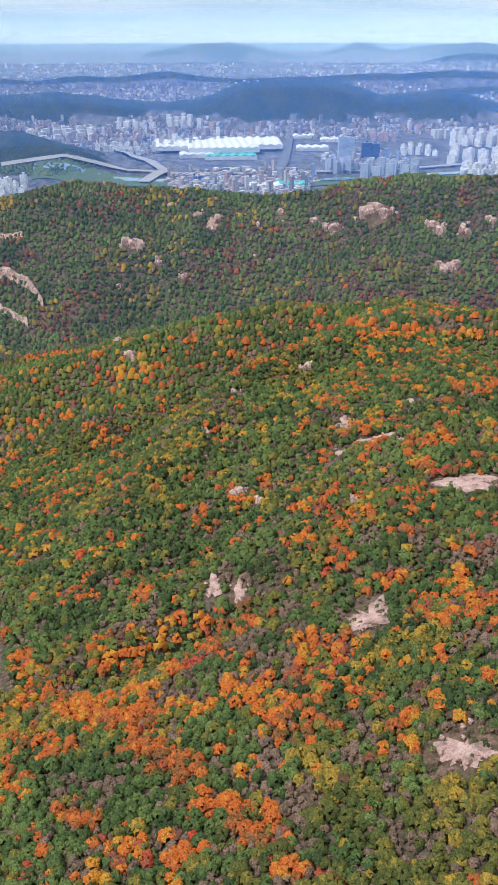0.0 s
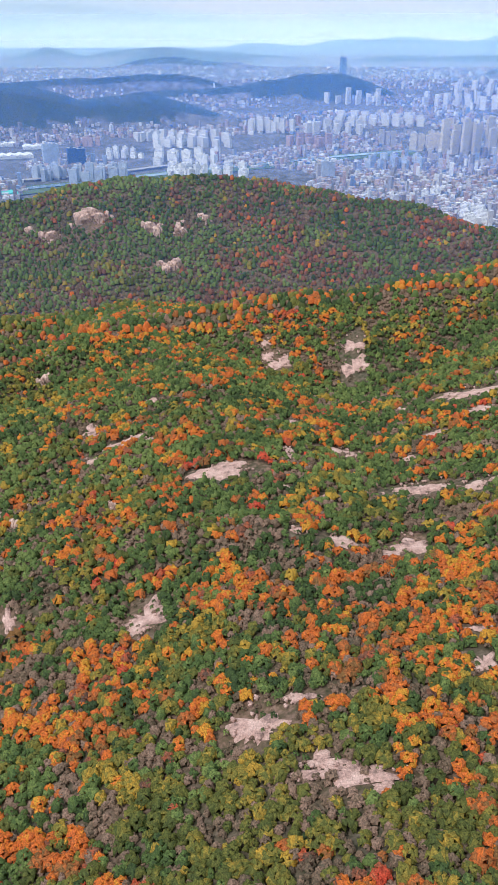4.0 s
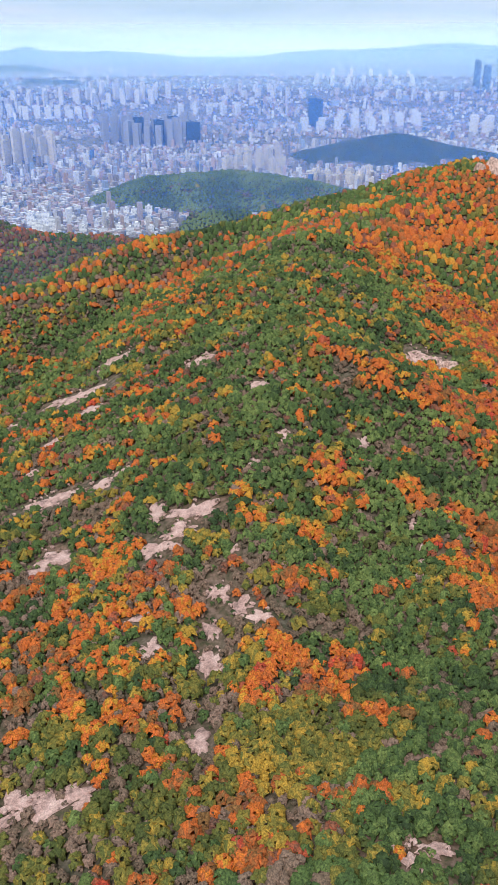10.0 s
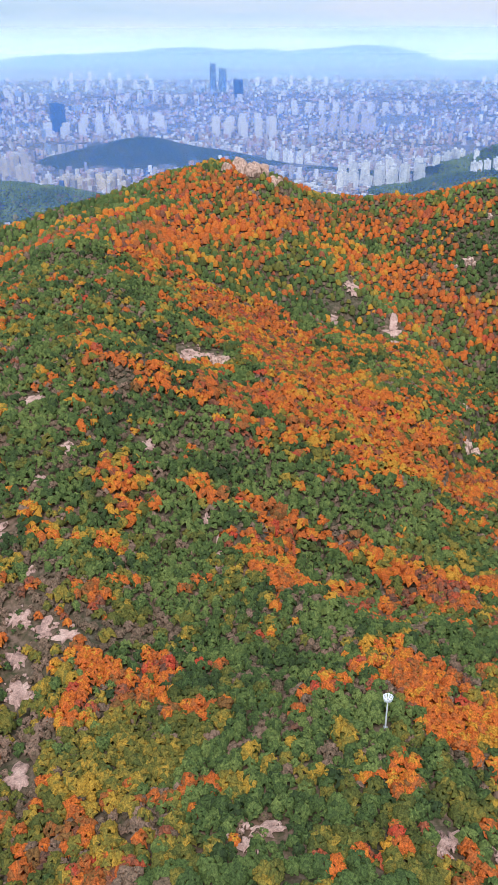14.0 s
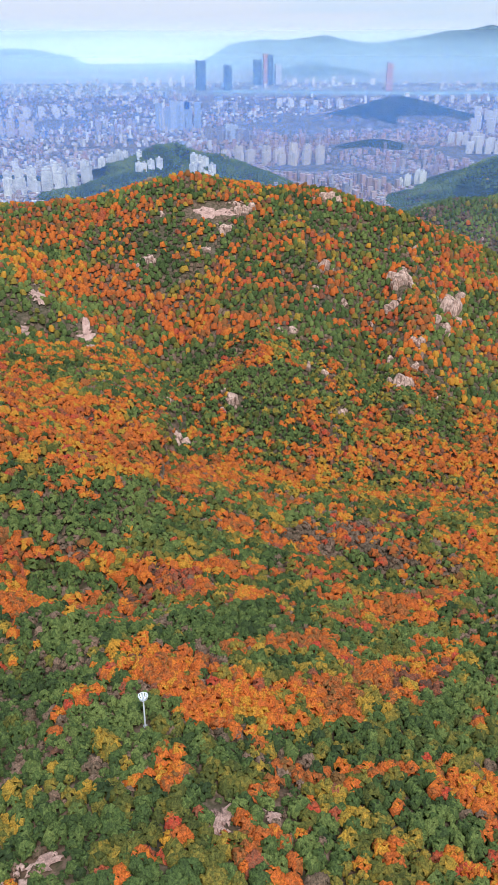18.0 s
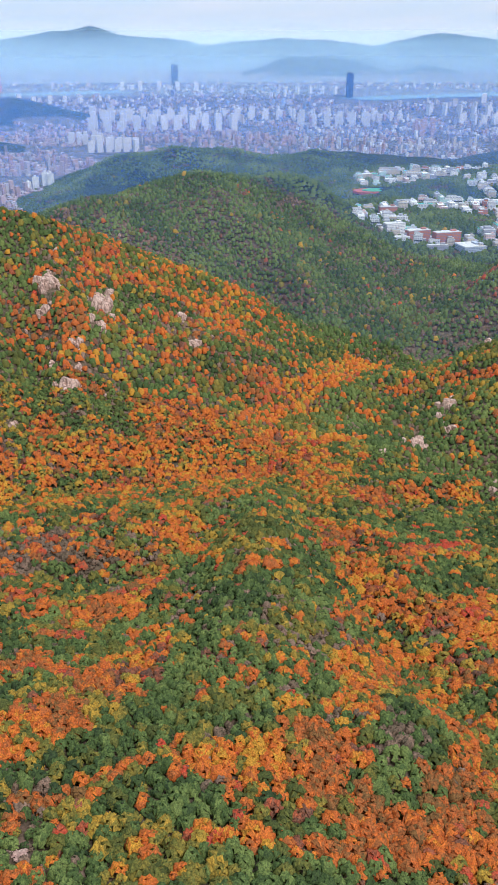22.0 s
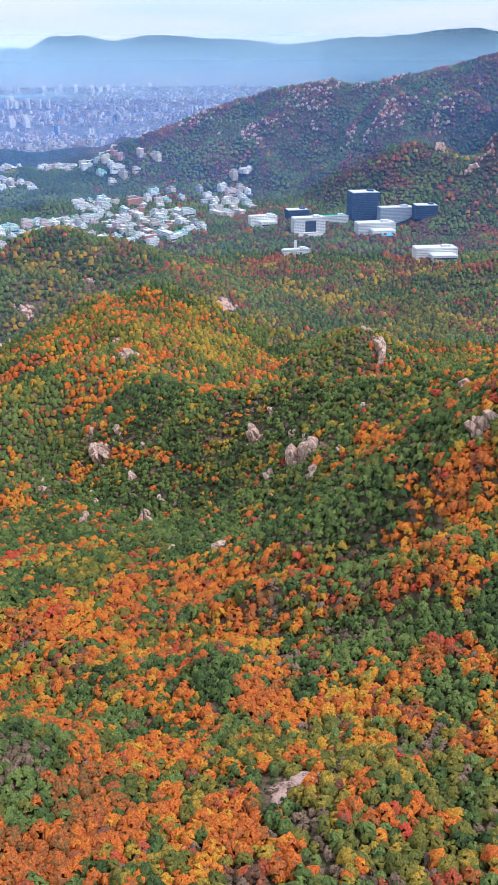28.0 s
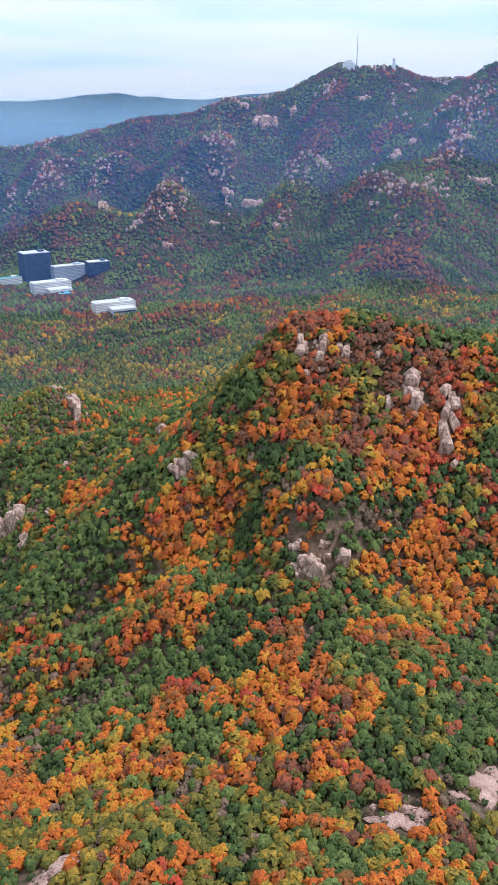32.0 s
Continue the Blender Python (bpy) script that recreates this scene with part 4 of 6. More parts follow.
# bare rock: bearing, distance, width, height or length, all in degrees and metres
SLABS_WEST = [
    (17.2, 342, 26.5, 20.7), (10.3, 239, 12.4, 20.5), (19.7, 170, 14.8, 11.5), (9.5, 413, 18.9, 11.6), (7.3, 444, 8.3, 18.9),
]
CRAGS_WEST = [
    (8.6, 1221, 51.1, 30.0), (12.6, 1182, 33.0, 33.3), (14.5, 1182, 24.8, 37.5), (13.9, 1108, 35.2, 23.8), (-2.3, 1226, 25.7, 34.6),
    (2.3, 1251, 17.5, 26.4), (-8, 1201, 42.2, 18.8), (-6.3, 1159, 16.4, 24.8), (-4.7, 1126, 20.0, 12.1), (5.8, 1211, 25.4, 23.9),
    (4.5, 1236, 17.3, 17.4), (-8.5, 689, 10.0, 15.4), (-9.4, 974, 17.7, 10.8), (4.2, 543, 12.0, 9.1), (-1, 511, 7.6, 5.5), (-3.2, 451, 6.9, 7.1),
    (-0.7, 381, 12.0, 6.4), (0.9, 370, 7.4, 9.3), (2.1, 384, 6.1, 4.8),
]
SLABS_WEST2 = [
    (-3.1, 284, 7.3, 14.0), (-1, 277, 5.9, 12.0), (7, 405, 7.8, 8.9), (11.2, 401, 7.6, 6.7), (12, 464, 8.6, 6.9),
]
CRAGS_WEST2 = [
    (8.4, 333, 6.6, 9.7), (16.2, 1206, 21.0, 21.2), (0.6, 1221, 11.9, 15.5), (0.4, 1163, 11.4, 9.9), (-3.4, 1256, 17.5, 12.3), (-5.3, 1302, 14.5, 9.1),
    (-9.1, 1131, 11.2, 11.4), (1.4, 1159, 11.4, 9.9), (5.8, 1201, 11.7, 11.8), (-9, 414, 3.3, 4.8), (4.9, 574, 6.7, 4.2), (2.1, 543, 4.8, 4.1),
]
SLABS_PLATEAU = [
    (26.9, 539, 19.7, 21.0), (26.9, 558, 16.2, 16.3), (35.5, 451, 31.7, 27.5), (36.3, 416, 12.4, 8.7), (38, 485, 24.8, 11.7), (44.5, 426, 13.9, 9.6),
    (26.1, 382, 21.9, 13.2), (32.7, 328, 23.0, 18.4), (36.7, 320, 9.9, 10.8), (38.2, 325, 7.5, 6.2), (40.6, 248, 12.1, 12.7), (43.5, 264, 15.7, 12.4),
    (40.6, 272, 6.9, 13.6), (42.3, 254, 12.3, 8.5), (26.6, 265, 12.9, 8.4), (32.4, 269, 13.1, 17.2), (31, 262, 6.5, 7.3), (22.5, 421, 9.5, 7.2),
    (33.3, 396, 11.9, 6.8), (10.1, 237, 14.4, 14.5),
]
SLABS_PLATEAU2 = [
    (19.7, 169, 9.8, 14.5), (28.7, 149, 19.8, 6.7), (26, 153, 9.2, 5.7), (31.9, 145, 7.4, 3.6), (44.7, 193, 8.7, 13.0), (44.8, 207, 4.3, 12.7),
    (43.5, 159, 6.2, 9.8), (39.3, 195, 6.0, 9.5), (24.1, 178, 8.3, 5.4), (45.8, 222, 3.8, 11.0), (25.3, 435, 6.5, 7.5), (30.5, 447, 6.7, 9.2),
    (25.1, 310, 4.9, 4.9), (22, 320, 5.0, 4.2), (22.4, 367, 5.6, 10.1), (23.2, 267, 4.4, 5.1), (21.5, 547, 16.0, 17.1), (20.5, 570, 7.4, 11.1),
    (20.5, 556, 8.1, 14.1), (22.6, 358, 6.6, 4.9), (27, 433, 6.5, 7.4), (31.4, 370, 8.5, 5.1),
]
SLABS_SPUR = [
    (48.8, 367, 9.4, 11.3), (44.5, 425, 12.3, 10.2), (50.8, 313, 5.9, 11.5), (56.7, 324, 4.9, 11.4), (48.6, 292, 4.0, 7.2), (62, 254, 3.0, 16.1),
    (60.3, 457, 13.3, 13.4), (61.1, 275, 2.7, 10.0), (47.2, 215, 9.2, 6.4), (49.1, 210, 7.2, 5.7), (45.2, 223, 4.5, 11.0), (38.7, 211, 5.4, 3.6),
    (46.8, 240, 3.5, 4.2),
]
SLABS_SPUR2 = [
    (60.9, 460, 20.0, 13.6), (71.8, 672, 11.8, 38.6), (70.6, 633, 10.0, 27.9), (74.8, 628, 13.5, 26.6), (65.7, 119, 9.0, 4.3), (64.2, 115, 3.0, 5.0),
    (83.1, 121, 3.1, 6.2), (62, 254, 3.0, 17.9),
]
CRAGS_SPUR2 = [
    (62.2, 446, 14.6, 10.0), (63.2, 447, 6.5, 10.0), (64.6, 819, 33.9, 12.4), (66.2, 813, 13.4, 15.7), (48.2, 723, 6.0, 3.0),
]
SLABS_HILL = [
    (83.8, 125, 6.1, 7.9), (84.1, 793, 38.5, 30.3),
]
CRAGS_HILL = [
    (84.8, 765, 16.0, 13.4), (91.7, 711, 12.5, 12.6), (89.3, 613, 11.0, 8.9), (100.2, 711, 25.3, 30.8), (101, 744, 10.5, 18.1), (100, 672, 12.5, 14.7),
    (97, 717, 25.3, 15.4), (96.7, 692, 14.7, 9.9), (98.6, 630, 11.3, 13.9), (97.6, 579, 16.9, 10.5), (98.4, 603, 7.0, 10.8), (96.8, 615, 6.7, 16.0),
    (80.8, 475, 14.2, 12.8), (80.3, 511, 6.8, 6.2), (85.3, 526, 11.7, 16.0), (93.2, 532, 8.7, 10.2), (100.2, 584, 5.1, 8.9), (79.5, 747, 15.7, 9.6),
    (91.5, 826, 13.7, 14.3), (92.3, 826, 10.3, 13.7),
]
SLABS_HILL2 = [
    (88.5, 128, 4.0, 3.5),
]
CRAGS_HILL2 = [
    (86.2, 793, 13.7, 16.5), (85.5, 800, 7.7, 10.0), (80.7, 796, 7.7, 7.8), (90.8, 570, 8.3, 10.6), (93.2, 689, 9.8, 9.9), (106.2, 762, 16.3, 5.5),
    (107, 717, 10.3, 7.4), (75, 586, 8.5, 12.9), (91.1, 680, 5.8, 4.9), (92, 565, 8.3, 6.0), (95.1, 686, 5.9, 6.0), (97.7, 787, 6.6, 8.9),
    (96.5, 651, 6.6, 6.7), (88.8, 765, 7.5, 7.5), (83.7, 744, 12.5, 5.2), (97.2, 738, 9.3, 6.2), (108.1, 735, 7.4, 7.5), (102.1, 1197, 8.3, 8.4),
]
CRAGS_VALLEY = [
    (125.4, 756, 19.5, 20.1), (123.7, 654, 19.7, 17.9), (121.2, 596, 8.1, 16.4), (125.8, 700, 12.5, 15.1), (134.2, 574, 17.4, 27.0),
    (129.4, 558, 6.4, 8.0), (132.1, 485, 7.6, 10.0), (133.2, 524, 6.1, 12.7), (129.9, 1086, 27.0, 20.4), (127.9, 998, 17.2, 10.2),
    (107, 714, 12.9, 9.4), (124.9, 732, 10.9, 11.2), (106, 750, 10.7, 5.4), (135.4, 584, 8.8, 13.5),
]
CRAGS_RIDGE = [
    (129.8, 1086, 23.2, 15.7), (161.2, 379, 6.0, 19.4), (162.3, 303, 10.7, 14.0), (160.8, 320, 4.5, 7.2), (153.9, 458, 6.5, 7.5),
    (145.8, 507, 12.0, 13.5), (146.9, 519, 5.7, 9.6), (149.7, 442, 15.6, 27.2), (150.4, 409, 9.7, 12.6), (148.8, 483, 5.3, 9.9),
    (152.3, 418, 4.6, 7.7), (146.9, 444, 7.0, 15.9), (147.3, 414, 3.3, 8.5), (133.6, 605, 6.7, 14.9), (134.4, 579, 8.2, 16.6), (136.4, 528, 8.3, 16.2),
    (137.3, 554, 5.2, 8.0), (133.2, 543, 5.1, 11.1), (132.4, 491, 5.4, 15.1), (137.0, 481, 8.3, 19.7), (138.5, 495, 5.4, 10.1),
    (137.7, 408, 3.8, 12.5), (139.0, 390, 5.5, 12.0),
]
SLABS_RIDGE2 = [
    (143.7, 1018, 21.7, 26.1), (150.1, 154, 14.0, 6.9), (148, 148, 6.0, 5.5),
]
CRAGS_RIDGE2 = [
    (140.1, 433, 4.8, 8.0), (142.8, 370, 11.6, 9.9), (144.0, 343, 5.4, 4.2), (154.9, 819, 15.5, 42.0), (153.7, 843, 10.6, 10.4),
    (136.6, 744, 19.9, 16.8), (135.9, 806, 10.1, 6.6), (134.3, 1117, 15.8, 16.0), (143.8, 1014, 19.1, 14.6), (157.8, 325, 2.0, 4.7),
    (129.6, 568, 4.5, 9.3),
]
SLABS_KNOB = [
    (180.8, 152, 11.8, 6.7), (182.2, 156, 5.4, 5.7), (188, 171, 7.9, 15.9), (185.6, 165, 4.6, 3.2),
]
CRAGS_KNOB = [
    (171.3, 316, 7.5, 16.2), (172.7, 315, 7.4, 12.9), (174.1, 315, 7.4, 8.1), (179.0, 308, 10.9, 12.6), (179.5, 304, 9.6, 12.5),
    (177.5, 301, 4.7, 12.4), (181.8, 306, 9.6, 12.6), (181.7, 298, 9.4, 18.3), (176.5, 315, 6.2, 4.8), (173.1, 249, 11.8, 11.5),
    (171.1, 254, 6.0, 5.2), (171.6, 247, 7.8, 6.3), (169.2, 242, 3.8, 4.5),
]
CRAGS_MOUNTAIN = [
    (157.8, 2021, 27.6, 41.5), (161.9, 1849, 25.3, 18.9), (162.1, 1965, 26.9, 26.9), (159.8, 1925, 32.9, 15.8), (168.5, 2403, 65.7, 49.3),
    (170.3, 2442, 25.0, 50.1), (164.6, 2156, 22.1, 22.1), (172.4, 2130, 29.1, 21.8), (177, 2079, 28.4, 56.8), (178, 2130, 21.8, 36.4),
    (182.4, 1973, 40.5, 20.2), (178.8, 2208, 22.6, 22.6), (181.3, 2121, 29.0, 21.7), (176.7, 1910, 26.1, 19.6), (167.4, 2087, 71.3, 17.2),
    (169.3, 1872, 32.0, 12.8), (165.1, 2005, 34.2, 20.6), (170, 2191, 22.4, 18.0), (177.2, 1741, 17.9, 11.9), (167.1, 2442, 33.4, 25.0),
    (165.2, 2112, 28.9, 14.5), (170.4, 2037, 20.9, 13.9), (174.6, 2394, 32.7, 24.5), (166.1, 2087, 42.8, 11.4), (158, 1997, 19.1, 19.1),
]
SLABS = SLABS_WEST + SLABS_WEST2 + SLABS_PLATEAU + SLABS_PLATEAU2 + SLABS_SPUR + SLABS_SPUR2 + SLABS_HILL + SLABS_HILL2 + SLABS_RIDGE2 + SLABS_KNOB
CRAGS = (CRAGS_WEST + CRAGS_WEST2 + CRAGS_SPUR2 + CRAGS_HILL + CRAGS_HILL2 + CRAGS_VALLEY + CRAGS_RIDGE + CRAGS_RIDGE2 + CRAGS_KNOB)
# ground without trees: x, y, reach
BARE = [(*spot(b, r), 0.38 * w + 0.4) for b, r, w, h in CRAGS] + [(*spot(b, r - 0.25 * w - 1), 0.2 * w + 0.6) for b, r, w, h in CRAGS]
for b, r, w, h in SLABS:
    for q in (-0.42, 0.0, 0.42):
        BARE.append((*(spot(b + math.degrees(q * w / r), r) if w > h else spot(b, r + q * h)), 0.44 * min(w, h) + 0.8))
    BARE.append((*spot(b, r - 0.3 * h - 1.2), 0.3 * min(w, h) + 0.6))
BARE += [(*spot(76.9, 159), 2.2), (*spot(76.9, 155.5), 2.2)]


def kinds(x, y, seed):
    """0 pine, 1 oak, 2 orange, 3 red, 4 leafless scrub: they stand in patches of a few crowns each."""
    g = np.random.default_rng(seed)
    b = np.degrees(np.arctan2(x, y)) % 360
    r = np.hypot(x, y)
    far = r > 900

    def draw(k, loose=0.8):
        small = np.where(far, grain(x, y, 26, 60 + k), grain(x, y, 8.5, 60 + k))
        broad = np.where(far, grain(x, y, 75, 70 + k), grain(x, y, 24, 70 + k))
        return np.clip(0.5 + (small - 0.5) * 0.9 + (broad - 0.5) * 0.5 + (g.random(x.shape) - 0.5) * np.where(r > 1450, 0.35, loose), 0, 1)

    west = (b < 58) | (b > 300)
    high = (b > 138) & (b < 200) & (r > 1350)
    gold, thin, green, olive, grey, ruddy = (strip(x, y, s) for s in (AUTUMN, AUTUMN_THIN, PINES, OAK_STRIPS, SCRUB_STRIPS, RED_STRIPS))
    warm = 0.24 * ((b > 58) & (b < 112) & (r > 330) & (r < 930)) + 0.05 * (west & (r < 700)) + 0.20 * ((b > 118) & (b < 205) & (r < 420)) + 0.22 * ((b > 17) & (b < 50) & (r > 900)) + 0.20 * high
    warm = warm + 0.35 * ((b > 132) & (b < 200) & (r > 620) & (r < 1700) & (grain(x, y, 80, 90) > 0.7))
    a = 0.08 + warm + (grain(x, y, 60, 11) - 0.5) * 0.14 + 0.10 * thin - 0.30 * green * (1 - gold)
    a = np.maximum(np.clip(a, 0.02, 1), 0.95 * np.maximum(gold, ruddy))
    if high.any():
        # pines keep to the ravines, leaf trees to the spurs
        z = surface(x, y)
        proud = z - 0.25 * (surface(x + 60, y) + surface(x - 60, y) + surface(x, y + 60) + surface(x, y - 60))
        a = a + np.where(high, np.clip(proud * 0.03, -0.3, 0.25), 0)
    o = 0.20 + 0.6 * stand(x, y, OAKS) + 0.75 * olive - 0.25 * green - 0.25 * ((r > 900) & west) + (grain(x, y, 50, 13) - 0.5) * 0.5
    kind = np.where(draw(1) < np.clip(a, 0.02, 0.9), 2, 0)
    kind = np.where((kind == 2) & (draw(2) < 0.15 + 0.5 * ruddy + 0.10 * ((b > 150) & (b < 200)) + 0.25 * ((b > 168) & (b < 200) & (r > 270) & (r < 400))), 3, kind)
    kind = np.where((kind == 0) & (draw(3) < np.clip(o + 0.35 * (a > 0.5), 0.08, 0.95)), 1, kind)
    kind = np.where((kind == 2) & (a > 0.4) & (draw(4) < 0.10 + 0.10 * ((b > 95) & (b < 140))), 1, kind)
    kind = np.where((kind == 2) & (r > 1000) & (g.random(x.shape) < 0.85), 3, kind)
    kind = np.where((kind > 0) & (r > 930) & (b > 90) & (b < 126) & (g.random(x.shape) < 0.8), 0, kind)
    kind = np.where((kind > 1) & (r > 1450) & (b < 135), 0, kind)
    kind = np.where((kind == 1) & (r > 1450) & (g.random(x.shape) < 0.85), 0, kind)
    bare = 0.05 + 0.06 * (r < 300) + 0.11 * (west & (r < 700)) + 0.05 * west + 0.16 * high + 0.6 * grey + 0.7 * stand(x, y, SCRUB) + 0.06 * (grain(x, y, 24, 17) > 0.7)
    return np.where((kind < 2) & (draw(5) < bare), 4, kind)


def campus_plan():
    """Where the campus buildings of the valley stand: x, y, turn, width, depth, height, number."""
    g = random.Random(23)
    rows = []
    cx, cy = spot(130.5, 2060)
    for i in range(-18, 19):
        for j in range(-18, 19):
            turn = -129.5 + 20
            lx, ly = i * 35 + g.uniform(-8, 8), j * 33 + g.uniform(-7, 7)
            x = cx + lx * math.cos(radians(turn)) - ly * math.sin(radians(turn))
            y = cy + lx * math.sin(radians(turn)) + ly * math.cos(radians(turn))
            r, b = math.hypot(x, y), math.degrees(math.atan2(x, y))
            size = g.uniform(14, 24 if g.random() < 0.6 else 42), g.uniform(9, 15), g.uniform(6, 16)
            t, pick = turn + g.choice((0, 0, 90)) + g.uniform(-6, 6), g.randrange(12)
            if not (1560 < r < 2560 and 118 < b < 145.5 and float(surface(np.array([x]), np.array([y]))[0]) < 185) or g.random() < 0.12:
                continue
            if (lx / 640) ** 2 + (ly / 590) ** 2 < 1.0 and grain(np.array([x]), np.array([y]), 110, 40)[0] < 0.58:
                rows.append((x, y, t, *size, pick))
    return rows


CAMPUS = campus_plan()
RESEARCH = [(124.2, 1625, 52, 18, 22, "brick", "red brick campus dormitory with striped front"), (122.3, 1640, 46, 18, 20, "brick", "red brick campus dormitory with striped front"),
            (120.7, 1650, 40, 18, 20, "white", "white campus dormitory beside brick ones"), (125.8, 1590, 44, 44, 8, "blue", "low blue hall at the campus edge"),
            (153.0, 1818, 58, 40, 58, "glass", "dark glass research tower among trees"), (155.2, 1790, 72, 26, 30, "blue", "blue-grey research block among trees"),
            (157.1, 1770, 46, 26, 22, "glass", "dark glass research block among trees"), (153.9, 1680, 76, 30, 22, "white", "white terraced research building among trees"),
            (149.4, 1655, 64, 24, 30, "white", "white office block with dark entrance bay"), (148.6, 1800, 46, 24, 22, "glass", "dark glass research block among trees"),
            (146.3, 1712, 56, 20, 20, "white", "white stepped research block among trees"), (151.1, 1775, 60, 16, 12, "white", "low white hall with teal roof among trees"),
            (148.6, 1488, 50, 14, 10, "white", "small white hall with a chimney among trees"), (158.0, 1494, 74, 30, 16, "white", "long white stepped building among trees")]
BARE_FAR = [(*spot(119.1, 2150), 46), (*spot(149.3, 1690), 34)] + [(x, y, 0.36 * w + 3) for x, y, t, w, d, h, k in CAMPUS] + [(*spot(b, r), 0.5 * w + 5) for b, r, w, d, h, k, lab in RESEARCH]


def plant(band, near, far, step, shapes, size, seed, lo=-21, hi=187):
    x, y = spread(near, far, step, seed, lo, hi)
    clear = np.ones(x.shape, bool)
    for bx, by, br in (BARE_FAR if near > 1200 else BARE):
        clear &= np.hypot(x - bx, y - by) > br
    x, y = x[clear], y[clear]
    z = surface(x, y)
    if near > 1200:
        up = ((z > 46) | (grain(x, y, 350, 32) > 0.71)) & ((z > 84) | (np.degrees(np.arctan2(x, y)) < 100))
        x, y, z = x[up], y[up], z[up]
    kind = kinds(x, y, seed + 1)
    g = np.random.default_rng(seed + 2)
    for k, (name, mat, label) in enumerate((("pine_wood", PINE, "dense dark green pine crowns on the slopes"), ("oak_wood", OAK, "olive and yellowing oak crowns on the slopes"),
                                            ("maple_wood", ORANGE, "bright orange autumn crowns on the slopes"), ("cherry_wood", RED, "russet and red autumn crowns on the slopes"),
                                            ("scrub", TWIG, "greyish brown leafless scrub on the slopes"))):
        sel = np.where(kind == k)[0]
        for part_no, (tv, tf, tt) in enumerate(shapes):
            s = sel[part_no::len(shapes)]
            if not len(s):
                continue
            turn, wide = g.uniform(0, 6.28, len(s)), size * g.uniform(0.65, 1.4, len(s)) * (0.95, 1.12, 1.12, 1.0, 0.75)[k]
            tall = wide * g.uniform(0.85, 1.3, len(s)) * (0.8 if near > 1200 else 1.0) * (1.12 if k == 0 and near < 600 else 1.0)
            c, n = np.cos(turn)[:, None], np.sin(turn)[:, None]
            vx = (tv[:, 0] * c - tv[:, 1] * n) * wide[:, None] + x[s][:, None]
            vy = (tv[:, 0] * n + tv[:, 1] * c) * wide[:, None] + y[s][:, None]
            vz = (tv[:, 2][None] + 0.75) * tall[:, None] + z[s][:, None]
            verts = np.stack([vx, vy, vz], -1).reshape(-1, 3)
            faces = (tf[None] + (np.arange(len(s)) * len(tv))[:, None, None]).reshape(-1, 3)
            mean = (0.05 if near > 1200 and k > 1 else 0.14 if near >= 1000 and k > 1 and lo < 0 else 0.25 if near >= 1000 and k > 1 else 0.56) + 0.7 * (grain(x[s], y[s], 18 if near < 600 else 50, 80 + k) - 0.5)
            tone = np.clip((mean + g.normal(0, 0.1 if near > 1200 else 0.2, len(s)))[:, None] + 1.5 * tt[None], 0, 1).ravel()
            ob = new(name, mesh_of(name, verts, faces, mat, True, tone))
            tagged(ob, label, "woodland", kind="stuff")


def blob(seed):
    """A small far crown: a rounded lump with a broad top."""
    g = np.random.default_rng(seed)
    t = np.arange(3) * 2.0944 + g.uniform(0, 6)
    top = np.stack([0.58 * np.cos(t), 0.58 * np.sin(t), g.uniform(0.5, 0.85, 3)], -1)
    rim = np.stack([np.cos(t + 1.0472), np.sin(t + 1.0472), np.zeros(3)], -1) * g.uniform(0.95, 1.25, (3, 1)) - (0, 0, 0.45)
    faces = [(0, 1, 2)] + [(3 + k, (k + 1) % 3, k) for k in range(3)] + [(3 + k, 3 + (k + 1) % 3, (k + 1) % 3) for k in range(3)]
    return np.concatenate([top, rim]), np.array(faces), np.zeros(7)


NEAR = [clump_crown(12, 3, 0.9, 0.85, 0.6, s) for s in (1, 2, 3)]
MID = [clump_crown(5, 3, 0.75, 0.6, 0.66, s, 0.6) for s in (4, 5, 6)]
FAR = [blob(s) for s in (7, 8, 17, 18)]
plant("verge", 97, 103, 2.4, NEAR, 1.55, 20, -33, 202)
plant("near", 111, 260, 2.45, NEAR, 1.55, 21, -26, 194)
plant("mid", 260, 600, 3.15, MID, 2.0, 31, -21, 188)
plant("steep", 262, 350, 2.5, NEAR, 1.7, 35, 160, 193)
plant("far", 600, 1000, 4.3, FAR, 2.5, 41, -19, 187)
plant("farther", 1000, 1500, 5.9, FAR, 3.2, 44, -19, 47)
plant("farther", 1000, 1500, 8.0, FAR, 4.8, 45, 47, 92)
plant("farther", 1000, 1500, 5.9, FAR, 3.2, 46, 92, 186)
plant("wide", 1500, 2680, 9.0, [blob(s) for s in (9, 10)], 5.0, 51, -19, 92)
plant("wide", 1500, 2680, 8.2, [blob(s) for s in (9, 10)], 4.3, 52, 92, 186)


# ---- the nearest trees, each on its own ----
def bark_material():
    m, nt, b = material("bark", 0.95)
    wire(nt, ramp_node(nt, noise_node(nt, 3.0, 5.0, 0.7), [(0.3, (0.06, 0.045, 0.035)), (0.7, (0.17, 0.13, 0.10))]), b.inputs["Base Color"])
    return m


BARK = bark_material()


